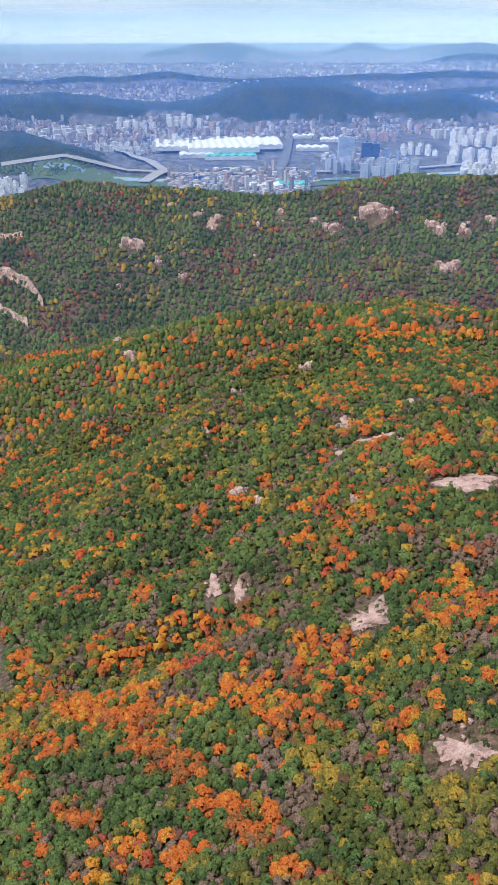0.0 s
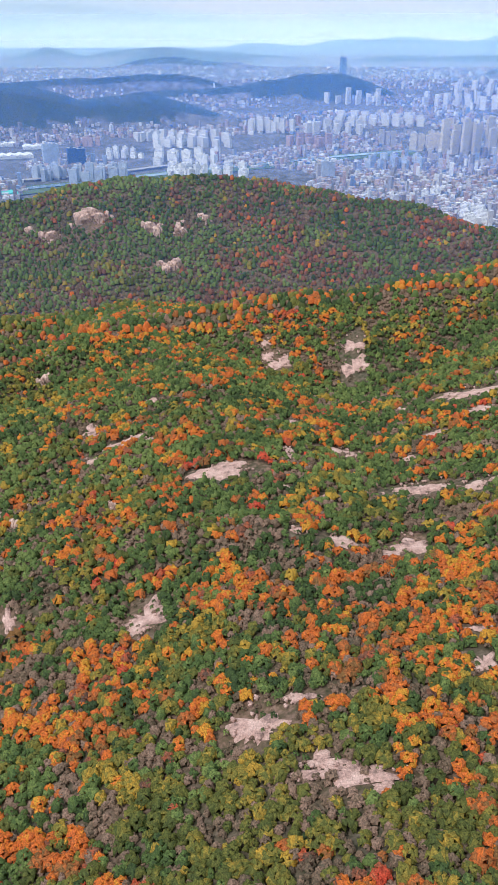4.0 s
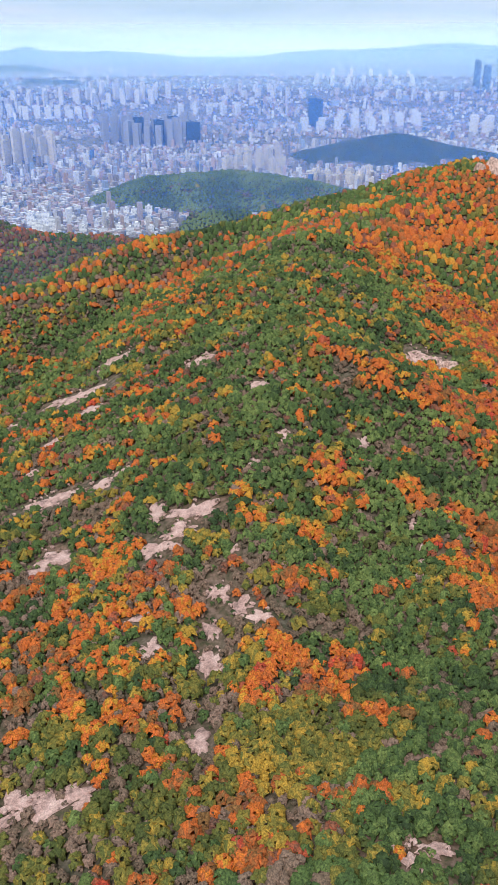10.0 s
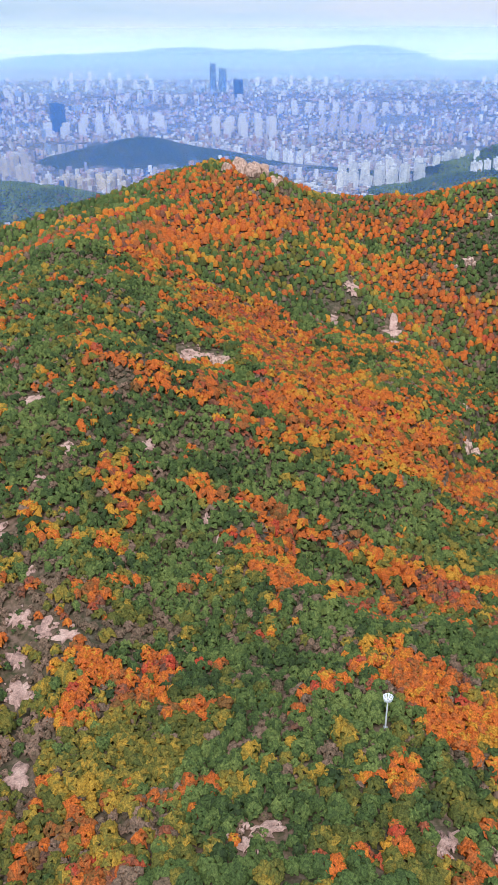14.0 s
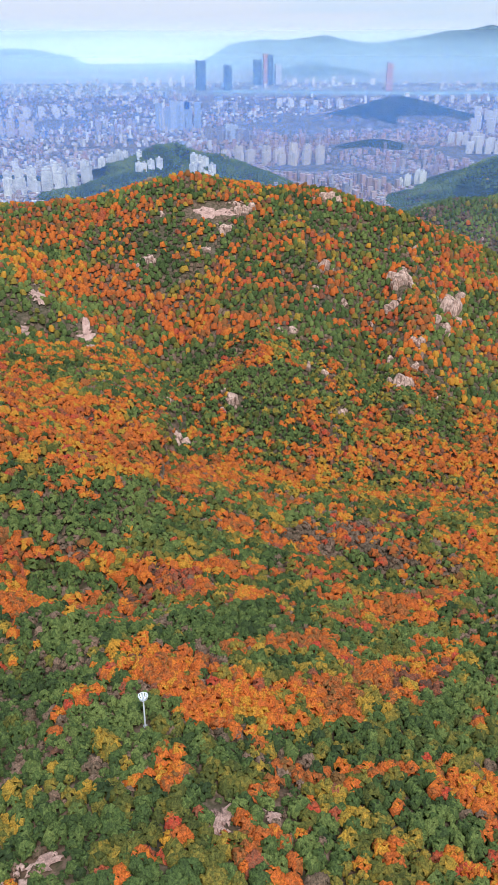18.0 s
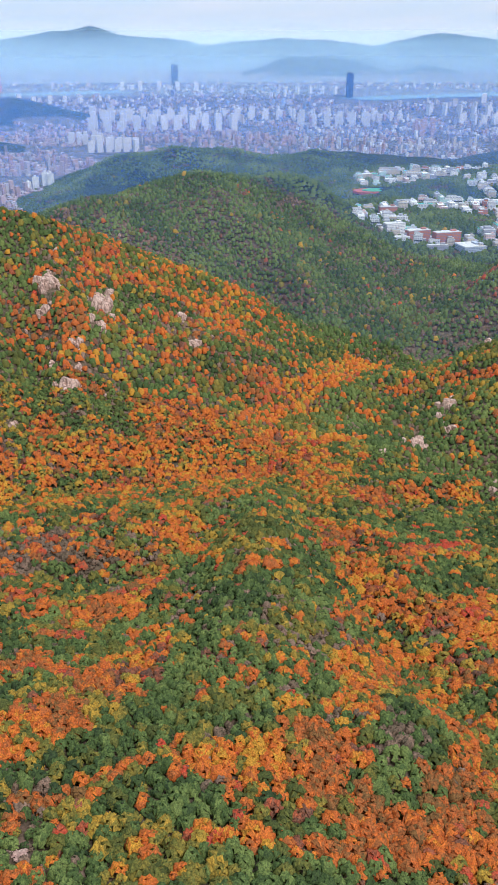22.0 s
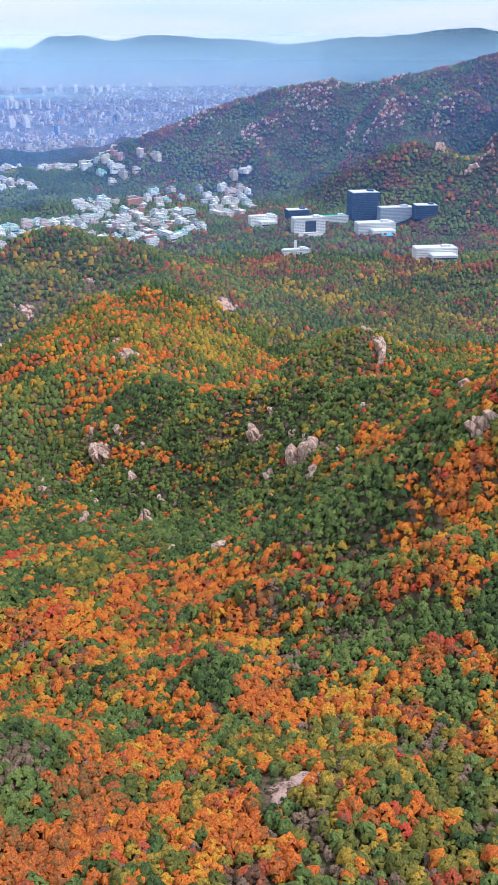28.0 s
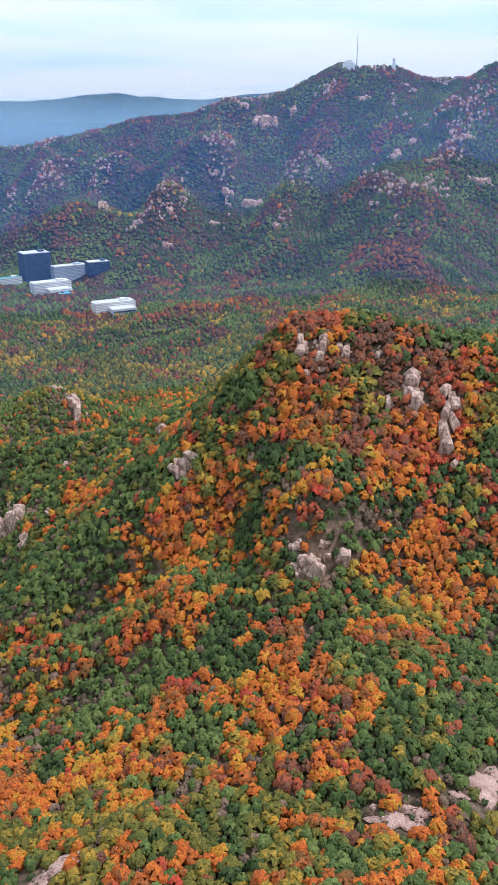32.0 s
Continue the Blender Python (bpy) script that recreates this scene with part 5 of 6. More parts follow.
def trunk_mesh(seed):
    g = random.Random(seed)
    bm = bmesh.new()

    def limb(a, b, r0, r1, sides=6):
        m = (Vector(b) - Vector(a)).to_track_quat("Z", "Y").to_matrix().to_4x4()
        bmesh.ops.create_cone(bm, cap_ends=True, segments=sides, radius1=r0, radius2=r1, depth=(Vector(b) - Vector(a)).length,
                              matrix=Matrix.Translation((Vector(a) + Vector(b)) / 2) @ m)

    limb((0, 0, -0.3), (0.08, 0, 0.8), 0.11, 0.08)
    limb((0.08, 0, 0.8), (0.02, 0.06, 1.5), 0.08, 0.03)
    for k in range(6):
        a = k * 1.1 + g.uniform(-0.3, 0.3)
        z = 0.45 + 0.12 * k
        limb((0.05, 0.02, z), (0.6 * math.cos(a), 0.6 * math.sin(a), z + 0.35), 0.04, 0.012, 4)
    me = bpy.data.meshes.new("trunk")
    bm.to_mesh(me)
    bm.free()
    me.materials.append(BARK)
    return me


def single_trees():
    x, y = spread(103, 111, 3.3, 61, -32, 201)
    z, kind = surface(x, y), kinds(x, y, 62)
    g = random.Random(5)
    trunks = [trunk_mesh(s) for s in range(3)]
    names = (("pine_tree", PINE, "bushy dark green pine on the near slope"), ("oak_tree", OAK, "olive and yellowing oak on the near slope"), ("maple_tree", ORANGE, "bright orange maple on the near slope"),
             ("cherry_tree", RED, "russet red cherry on the near slope"), ("bare_shrub", TWIG, "greyish leafless shrub on the near slope"))
    crowns = {}
    for k, (name, mat, label) in enumerate(names):
        for s in range(3):
            v, f, t = clump_crown(44, 4, 0.95, 0.85, 0.34, 80 + 5 * s + k)
            crowns[k, s] = mesh_of("crown", v + (0, 0, 0.85), f, mat, True, np.clip(0.5 + 0.12 * (s - 1) + t, 0, 1))
    for i in range(len(x)):
        k, s = int(kind[i]), i % 3
        tree = new(names[k][0])
        w = 1.95 * g.uniform(0.7, 1.35)
        tree.matrix_world = Matrix.Translation((x[i], y[i], z[i])) @ pose(0, 0, 0, 0, 0, g.uniform(0, 360)) @ Matrix.Diagonal((w, w, w * g.uniform(0.9, 1.25), 1))
        for name, me in (("trunk", trunks[s]), ("crown", crowns[k, s])):
            ob = new(name, me)
            ob.parent = tree
        tagged(tree, names[k][2], "tree", "trees on the near slope")


single_trees()


# ---- rocks ----
def rock_material(name, dark, mid, light, joints=0.0):
    """Weathered granite: blotches, fine grit and, on standing rock, dark upright streaks."""
    m, nt, b = material(name, 0.9)
    c = ramp_node(nt, noise_node(nt, 0.22, 6.0, 0.7), [(0.34, dark), (0.47, mid), (0.64, light)])
    fine = ramp_node(nt, noise_node(nt, 2.0, 4.0, 0.75), [(0.36, (0.66, 0.66, 0.66)), (0.62, (1.18, 1.18, 1.18))])
    c = mix_node(nt, 1.0, c, fine, "MULTIPLY")
    if joints:
        geo, mp, n = nt.nodes.new("ShaderNodeNewGeometry"), nt.nodes.new("ShaderNodeMapping"), nt.nodes.new("ShaderNodeTexNoise")
        mp.inputs["Scale"].default_value = (0.9, 0.9, 0.12)
        n.inputs["Scale"].default_value, n.inputs["Detail"].default_value = 1.0, 4.0
        wire(nt, geo.outputs["Position"], mp.inputs["Vector"])
        wire(nt, mp.outputs["Vector"], n.inputs["Vector"])
        c = mix_node(nt, joints, c, ramp_node(nt, n.outputs["Fac"], [(0.40, (0.32, 0.29, 0.28)), (0.52, (1.1, 1.1, 1.1))]), "MULTIPLY")
    wire(nt, c, b.inputs["Base Color"])
    bump_node(nt, b, noise_node(nt, 0.8, 6.0, 0.7), 0.9, 0.8)
    return m


SAND = rock_material("pinkish_granite_sand", (0.22, 0.14, 0.11), (0.51, 0.315, 0.245), (0.65, 0.44, 0.35))
GRANITE = rock_material("pale_granite", (0.23, 0.145, 0.105), (0.54, 0.355, 0.265), (0.70, 0.49, 0.38), 0.65)


def lump(seed, tall):
    """A split granite block: an angular hull with flat faces, about a metre across and standing on its end."""
    g = np.random.default_rng(seed)
    bm = bmesh.new()
    for sx in (-1, 1):
        for sy in (-1, 1):
            for z, narrow in ((-0.3, 1.0), (0.55, 0.92), (1.0, 0.6)):
                bm.verts.new((sx * 0.5 * narrow * g.uniform(0.75, 1.1), sy * 0.5 * narrow * g.uniform(0.75, 1.1), (z + g.uniform(-0.14, 0.14)) * tall))
    hull = bmesh.ops.convex_hull(bm, input=bm.verts)
    bmesh.ops.delete(bm, geom=[v for v in hull["geom_interior"] if isinstance(v, bmesh.types.BMVert)], context="VERTS")
    bmesh.ops.bevel(bm, geom=bm.edges, offset=0.025, segments=1, affect="EDGES")
    me = bpy.data.meshes.new("rock")
    bm.to_mesh(me)
    bm.free()
    return me


def sheet(seed, sides=26, rings=5):
    """A bare patch of weathered granite and sand with a ragged rim, a metre across."""
    bm = bmesh.new()
    mid = bm.verts.new((0, 0, 0.05))
    rows = []
    for i in range(1, rings + 1):
        row = []
        for j in range(sides):
            a = 6.28319 * j / sides
            rim = 0.5 * (0.72 + 0.8 * noise.noise(Vector((math.cos(a) * 1.3, math.sin(a) * 1.3, seed * 3.7))) + 0.5 * noise.noise(Vector((math.cos(a) * 4, math.sin(a) * 4, seed * 1.3))))
            q = i / rings
            up = 0.05 * (1 - q ** 3) + 0.035 * noise.noise(Vector((math.cos(a) * q * 3, math.sin(a) * q * 3, seed))) - (0.12 if i == rings else 0)
            row.append(bm.verts.new((math.cos(a) * rim * q, math.sin(a) * rim * q, up)))
        rows.append(row)
    for j in range(sides):
        bm.faces.new((mid, rows[0][j], rows[0][(j + 1) % sides]))
    for a, b in zip(rows, rows[1:]):
        for j in range(sides):
            bm.faces.new((a[j], b[j], b[(j + 1) % sides], a[(j + 1) % sides]))
    for f in bm.faces:
        f.smooth = True
    me = bpy.data.meshes.new("slab")
    bm.to_mesh(me)
    bm.free()
    return me


def upright(x, y):
    """The ground's normal."""
    e = 4.0
    hx = float(surface(np.array([x + e]), np.array([y]))[0] - surface(np.array([x - e]), np.array([y]))[0]) / (2 * e)
    hy = float(surface(np.array([x]), np.array([y + e]))[0] - surface(np.array([x]), np.array([y - e]))[0]) / (2 * e)
    return Vector((-hx, -hy, 1)).normalized()


def ground_z(x, y):
    return float(surface(np.array([x]), np.array([y]))[0])


def lay_slabs():
    meshes = [sheet(s) for s in range(9)]
    for me in meshes:
        me.materials.append(SAND)
    for i, (b, r, w, h) in enumerate(SLABS):
        x, y = spot(b, r)
        n = upright(x, y)
        q = Vector((0, 0, 1)).rotation_difference(n).to_matrix().to_4x4()
        ob = new("bare_rock", meshes[i % 9])
        wide, deep = w * 1.5, h * 1.15
        ob.matrix_world = Matrix.Translation((x, y, ground_z(x, y) + 0.7)) @ q @ pose(0, 0, 0, 0, 0, -b) @ Matrix.Diagonal((wide, deep, min(wide, deep) * 0.35 + 1.5, 1))
        tagged(ob, "bare pinkish granite slab with sandy rim among low pines", "rock", "bare granite slabs")


def stand_crags():
    """Rock faces in the slope: split blocks of many sizes in uneven clusters, with gaps of scrub between, leaning back into the ground."""
    meshes = [lump(s, 1.0) for s in range(14)]
    for me in meshes:
        me.materials.append(GRANITE)
    g = random.Random(3)
    for i, (b, r, w, h) in enumerate([(b, r, w * 1.26, h * 1.42) if r < 1000 else (b, r, w * 1.05, h * 1.1) for b, r, w, h in CRAGS] + [(b, r, w * 1.2, h * 1.1) for b, r, w, h in CRAGS_MOUNTAIN]):
        x, y = spot(b, r)
        n = upright(x, y)
        lean = Vector((0, 0, 1)).rotation_difference((n + Vector((0, 0, 0.25))).normalized()).to_matrix().to_4x4()
        base = new("granite_crag")
        base.matrix_world = Matrix.Translation((x, y, ground_z(x, y))) @ lean @ pose(0, 0, 0, 0, 0, -b)
        count = max(4, min(13, round(w * h / (16 if r < 420 else 34 if r < 1000 else 70 if r < 1500 else 110)) + 3))
        tilt = g.uniform(-0.5, 0.5)
        for k in range(count):
            # the first blocks stand as the main face, the rest lie round it
            main = k < max(2, count // 3)
            u, v = g.gauss(0, 0.16 if main else 0.30), g.gauss(0.05, 0.14 if main else 0.32)
            u, v = max(-0.55, min(0.55, u + tilt * v)), max(-0.6, min(0.6, v))
            part_w = w * g.uniform(0.30, 0.46) if main else w * g.uniform(0.10, 0.24)
            part_d = max(0.6 * part_w, h * g.uniform(0.26, 0.42)) if main else part_w * g.uniform(0.7, 1.5)
            tall = (0.13 * h + 0.16 * w) * g.uniform(0.8, 1.2) if main else part_w * g.uniform(0.6, 1.1)
            ob = new("rock_face" if main else "boulder", meshes[g.randrange(14)])
            ob.parent = base
            ob.matrix_local = pose(u * w, v * h, -0.1 * tall, g.uniform(-26, 4), g.uniform(-14, 14), g.uniform(-35, 35)) @ Matrix.Diagonal((part_w, part_d, tall, 1))
        tagged(base, "weathered pinkish granite crag with split blocks on the wooded slope", "rock", "granite crags")


def fringe():
    """Loose stones and low scrub over and round the bare slabs."""
    g = np.random.default_rng(71)
    stones, bushes = [], []
    for b, r, w, h in SLABS:
        n = int(min(60, w * h / 9 + 4))
        a, q = g.uniform(0, 6.283, n), g.uniform(0.28, 0.85, n)
        cx, cy = spot(b, r)
        t = radians(-b)
        lx, ly = np.cos(a) * q * w, np.sin(a) * q * h
        px, py = cx + lx * math.cos(t) - ly * math.sin(t), cy + lx * math.sin(t) + ly * math.cos(t)
        for i in range(n):
            (stones if g.random() < 0.4 else bushes).append((px[i], py[i]))
    for name, pts, tv, size, mat, label, kind in (("loose_stones", stones, clump_crown(3, 4, 0.5, 0.3, 0.6, 91, 0.5), 0.8, SAND, "loose pinkish granite stones round the bare slabs", "stones"),
                                                  ("low_scrub", bushes[::2], clump_crown(7, 3, 0.8, 0.5, 0.5, 92), 0.9, PINE, "low green bushes round the bare slabs", "scrub"),
                                                  ("low_scrub", bushes[1::2], clump_crown(7, 3, 0.8, 0.5, 0.5, 93), 0.9, TWIG, "low brownish bushes round the bare slabs", "scrub")):
        v, f, tone = tv
        x, y = np.array(pts).T
        z = surface(x, y) + (0.9 if name == "loose_stones" else 0.7)
        s = size * g.uniform(0.5, 1.5, len(x))
        verts = v[None] * s[:, None, None] + np.stack([x, y, z + 0.25 * s], -1)[:, None]
        faces = f[None] + (np.arange(len(x)) * len(v))[:, None, None]
        tones = np.clip(g.random(len(x))[:, None] + tone[None], 0, 1).ravel()
        tagged(new(name, mesh_of(name, verts.reshape(-1, 3), faces.reshape(-1, 3), mat, name != "loose_stones", tones)), label, kind, kind="stuff")


def mountain_rocks():
    """Pale rock breaking through the woods of the high mountain, on its spurs and crest."""
    g = np.random.default_rng(77)
    b, r = g.uniform(140, 190, 9000), g.uniform(1700, 2560, 9000)
    x, y = r * np.sin(np.radians(b)), r * np.cos(np.radians(b))
    z = surface(x, y)
    proud = z - 0.25 * (surface(x + 45, y) + surface(x - 45, y) + surface(x, y + 45) + surface(x, y - 45))
    keep = (z > 200) & (proud > 0.6) & (grain(x, y, 110, 45) > 0.62)
    x, y, z = x[keep], y[keep], z[keep]
    v, f, tone = clump_crown(4, 5, 0.6, 0.5, 0.7, 95, 0.6)
    s = g.uniform(1.5, 5.0, len(x))
    verts = v[None] * (s[:, None, None] * (1.1, 1.1, 1.3)) + np.stack([x, y, z + 3.0 + 0.3 * s], -1)[:, None]
    faces = f[None] + (np.arange(len(x)) * len(v))[:, None, None]
    tagged(new("mountain_rocks", mesh_of("mountain_rocks", verts.reshape(-1, 3), faces.reshape(-1, 3), GRANITE, False)), "pale granite breaking through the mountain woods", "rocks", kind="stuff")


lay_slabs()
stand_crags()
fringe()
mountain_rocks()


# ---- watch pole ----
def part(name, bm, mat, parent, label="", at=None):
    me = bpy.data.meshes.new(name)
    bm.to_mesh(me)
    bm.free()
    me.materials.append(mat)
    ob = new(name, me)
    ob.parent = parent
    if at is not None:
        ob.matrix_local = at
    return tagged(ob, label) if label else ob


def tube(r0, r1, z0, z1, sides=12, bm=None, at=None):
    bm = bm or bmesh.new()
    bmesh.ops.create_cone(bm, cap_ends=True, segments=sides, radius1=r0, radius2=r1, depth=z1 - z0,
                          matrix=(at or Matrix()) @ Matrix.Translation((0, 0, (z0 + z1) / 2)))
    return bm


def block(w, d, h, at=None, bm=None):
    bm = bm or bmesh.new()
    bmesh.ops.create_cube(bm, size=1, matrix=(at or Matrix()) @ Matrix.Translation((0, 0, h / 2)) @ Matrix.Diagonal((w, d, h, 1)))
    return bm


def plain(name, color, rough=0.5, metal=0.0):
    m, nt, b = material(name, rough)
    wire(nt, ramp_node(nt, noise_node(nt, 0.7, 5.0), [(0.3, tuple(c * 0.85 for c in color)), (0.7, tuple(min(1, c * 1.1) for c in color))]), b.inputs["Base Color"])
    b.inputs["Metallic"].default_value = metal
    return m


WHITE_PAINT = plain("white_painted_steel", (0.78, 0.79, 0.8), 0.45)
GREY_STEEL = plain("galvanised_steel", (0.4, 0.41, 0.42), 0.4, 0.6)


def watch_pole():
    b, r = 76.9, 159.0
    x, y = spot(b, r)
    base = new("watch_pole")
    base.matrix_world = pose(x, y, ground_z(x, y) - 0.3, 0, 0, -b)
    part("foot", block(1.1, 1.1, 0.5), GREY_STEEL, base)
    part("shaft", tube(0.24, 0.17, 0, 8.9, 14), WHITE_PAINT, base)
    part("collar", tube(0.2, 0.5, 8.6, 9.3, 12), WHITE_PAINT, base)
    basket = part("basket", tube(0.5, 0.8, 9.3, 9.5, 12), WHITE_PAINT, base, "white flared equipment basket")
    ring = bmesh.new()
    for k in range(24):
        a = radians(15 * k)
        block(0.32, 0.1, 0.1, pose(1.15 * math.cos(a), 1.15 * math.sin(a), 10.4, 0, 0, 15 * k + 90), ring)
    part("rim", ring, WHITE_PAINT, basket)
    for k in range(10):
        a = radians(36 * k + 12)
        part("antenna_panel", block(0.44, 0.1, 1.15, pose(0.95 * math.cos(a), 0.95 * math.sin(a), 9.4, 0, 0, 36 * k + 102) @ pose(0, 0, 0, 14, 0, 0)), WHITE_PAINT, base, "white panel aerial")
    part("camera_housing", tube(0.2, 0.16, 9.5, 9.9, 10), GREY_STEEL, base, "grey camera housing")
    tagged(base, "white steel watch pole with flared aerial basket among pines", "mast")


watch_pole()


# ---- the mast on the mountain ----
def summit_station():
    x, y = spot(174.2, 2535)
    z = ground_z(x, y)
    mast = new("radio_mast")
    mast.matrix_world = pose(x, y, z - 4)
    part("lower_lattice", tube(2.0, 1.2, 0, 40, 6), GREY_STEEL, mast)
    part("upper_lattice", tube(1.1, 0.5, 40, 92, 6), GREY_STEEL, mast)
    for k in range(5):
        part("platform", tube(2.4, 2.4, 18 + 15 * k, 19 + 15 * k, 8), WHITE_PAINT, mast)
    part("guy_ring", tube(1.6, 1.6, 60, 61, 8), GREY_STEEL, mast)
    tagged(mast, "tall grey lattice radio mast on the rocky summit", "mast")
    for bb, w, h, name, lab in ((173.7, 34, 24, "relay_station", "pale concrete relay station below the radio mast"), (175.3, 12, 20, "summit_tower", "grey rock tower on the summit crest"),
                                (175.9, 9, 22, "summit_tower", "grey rock tower on the summit crest"), (176.5, 11, 30, "weather_dome", "white weather radar tower on the summit")):
        x, y = spot(bb, 2530)
        st = new(name)
        st.matrix_world = pose(x, y, ground_z(x, y) - 6, 0, 0, -bb)
        mat = GRANITE if name == "summit_tower" else WHITE_PAINT
        if name == "summit_tower":
            part("rock_pillar", tube(w * 0.6, w * 0.25, 0, h, 7), mat, st)
        else:
            part("body", block(w, w * 0.6, h * 0.75), mat, st)
            part("roof_house", block(w * 0.6, w * 0.4, h * 0.3, pose(0, 0, h * 0.75)), mat, st)
            if name == "weather_dome":
                dome = bmesh.new()
                bmesh.ops.create_icosphere(dome, subdivisions=2, radius=w * 0.45, matrix=pose(0, 0, h * 1.1))
                part("dome", dome, WHITE_PAINT, st, "white radar dome")
        tagged(st, lab, "tower")


summit_station()


# ---- the town on the plain ----
import functools


def facade(name, wall, glass=(0.17, 0.20, 0.25), storey=2.9, bay=3.4, share=0.38):
    """Walls with rows of windows; roofs stay plain."""
    m, nt, b = material(name, 0.7)
    tc, sep, geo = nt.nodes.new("ShaderNodeTexCoord"), nt.nodes.new("ShaderNodeSeparateXYZ"), nt.nodes.new("ShaderNodeSeparateXYZ")
    wire(nt, tc.outputs["Object"], sep.inputs[0])
    wire(nt, tc.outputs["Normal"], geo.inputs[0])

    def calc(op, a, c):
        n = nt.nodes.new("ShaderNodeMath")
        n.operation = op
        for k, v in enumerate((a, c)):
            if isinstance(v, (int, float)):
                n.inputs[k].default_value = v
            else:
                wire(nt, v, n.inputs[k])
        return n.outputs[0]

    row = calc("GREATER_THAN", calc("FRACT", calc("DIVIDE", sep.outputs["Z"], storey), 0), 1 - share)
    side = calc("ADD", calc("MULTIPLY", sep.outputs["X"], 1.0), calc("MULTIPLY", sep.outputs["Y"], 1.0))
    col = calc("GREATER_THAN", calc("FRACT", calc("DIVIDE", side, bay), 0), 0.3)
    flat = calc("LESS_THAN", calc("ABSOLUTE", geo.outputs["Z"], 0), 0.5)
    win = calc("MULTIPLY", calc("MULTIPLY", row, col), flat)
    info = nt.nodes.new("ShaderNodeObjectInfo")
    base = mix_node(nt, 1.0, wall, ramp_node(nt, info.outputs["Random"], [(0.0, (0.86, 0.86, 0.88)), (1.0, (1.1, 1.08, 1.05))]), "MULTIPLY")
    base = mix_node(nt, 1.0, base, ramp_node(nt, noise_node(nt, 0.08, 4.0), [(0.3, (0.88, 0.88, 0.88)), (0.7, (1.06, 1.06, 1.06))]), "MULTIPLY")
    wire(nt, mix_node(nt, win, base, glass), b.inputs["Base Color"])
    return m


WALLS = {"white": facade("white_facade", (0.76, 0.76, 0.75)), "cream": facade("cream_facade", (0.60, 0.53, 0.43)), "blue": facade("blue_grey_facade", (0.42, 0.48, 0.58)),
         "grey": facade("grey_facade", (0.45, 0.45, 0.48)), "pink": facade("pinkish_facade", (0.66, 0.47, 0.42)), "brick": facade("brick_facade", (0.50, 0.20, 0.12)),
         "glass": facade("dark_glass_facade", (0.06, 0.10, 0.17), (0.03, 0.05, 0.09), 3.6, 2.0, 0.7), "tan": facade("tan_facade", (0.55, 0.47, 0.36)), "mint": facade("mint_facade", (0.50, 0.70, 0.66))}
ROOF = plain("grey_flat_roof", (0.38, 0.38, 0.39), 0.9)
PALE_ROOF = plain("pale_flat_roof", (0.60, 0.60, 0.58), 0.9)
WHITE_ROOF = plain("white_flat_roof", (0.78, 0.78, 0.77), 0.9)
TEAL_ROOF = plain("teal_painted_roof", (0.10, 0.42, 0.36), 0.7)


def far_spot(b, r, z=None):
    """Place and shrink of something far off."""
    x, y = spot(b, r)
    z = ground_z(x, y) if z is None else z
    s = float(shrink(np.array([r]))[0])
    px, py, pz = drawn_in(x, y, z)
    return (float(px), float(py), float(pz)), s


@functools.lru_cache(None)
def slab_meshes(w, d, h, wall):
    """Body, lift houses and parapet of a block of flats, its two halves set off from each other."""
    body, lift, rim = bmesh.new(), bmesh.new(), bmesh.new()
    n = max(1, round(w / 24))
    for k in range(n):
        off = (k % 2) * d * 0.14
        cx = (k + 0.5 - n / 2) * w / n
        block(w / n - 0.02, d, h - (k % 3) * 2.9, pose(cx, off, -2), body)
        block(w / n * 0.3, d * 0.5, 5.0, pose(cx, off, h - 2 - (k % 3) * 2.9), lift)
        block(w / n * 0.94, d * 0.94, 0.7, pose(cx, off, h - 2 - (k % 3) * 2.9 + 0.05), rim)
    made = []
    for name, bm, mat in (("walls", body, WALLS[wall]), ("lift_house", lift, WALLS[wall]), ("roof", rim, ROOF)):
        me = bpy.data.meshes.new(name)
        bm.to_mesh(me)
        bm.free()
        me.materials.append(mat)
        made.append(me)
    return made


def building(name, b, r, w, d, h, wall, turn, label, group="", z=None):
    at, s = far_spot(b, r, z)
    base = new(name)
    base.matrix_world = Matrix.Translation(at) @ pose(0, 0, 0, 0, 0, turn) @ Matrix.Scale(s, 4)
    for me in slab_meshes(round(w), round(d), round(h), wall):
        ob = new(me.name, me)
        ob.parent = base
    return tagged(base, label, "building", group)


# housing estates: bearing, distance, breadth, height of the blocks, number of blocks
WHITE_FLATS_A = [
    (39.1, 1990, 182, 24, 14), (79.8, 2430, 70, 34, 5), (83.3, 2410, 66, 36, 5), (34.2, 2020, 55, 48, 4), (-15.6, 2350, 80, 56, 7), (31.4, 2360, 40, 40, 2), (73.2, 2550, 261, 69, 14),
    (15.3, 2630, 107, 62, 7), (77.6, 2650, 90, 36, 5), (97.2, 2660, 72, 45, 3), (16.5, 2670, 274, 40, 12), (103.3, 2700, 55, 46, 2),
    (15.2, 2930, 240, 60, 10), (83.2, 3050, 83, 37, 4), (67.2, 3080, 168, 46, 8), (79.5, 3090, 95, 38, 4), (-8.6, 3110, 170, 46, 8),
    (11.1, 3130, 128, 47, 6), (15.6, 3410, 326, 65, 14), (14.9, 3470, 189, 66, 10), (-12, 3570, 293, 53, 12),
]
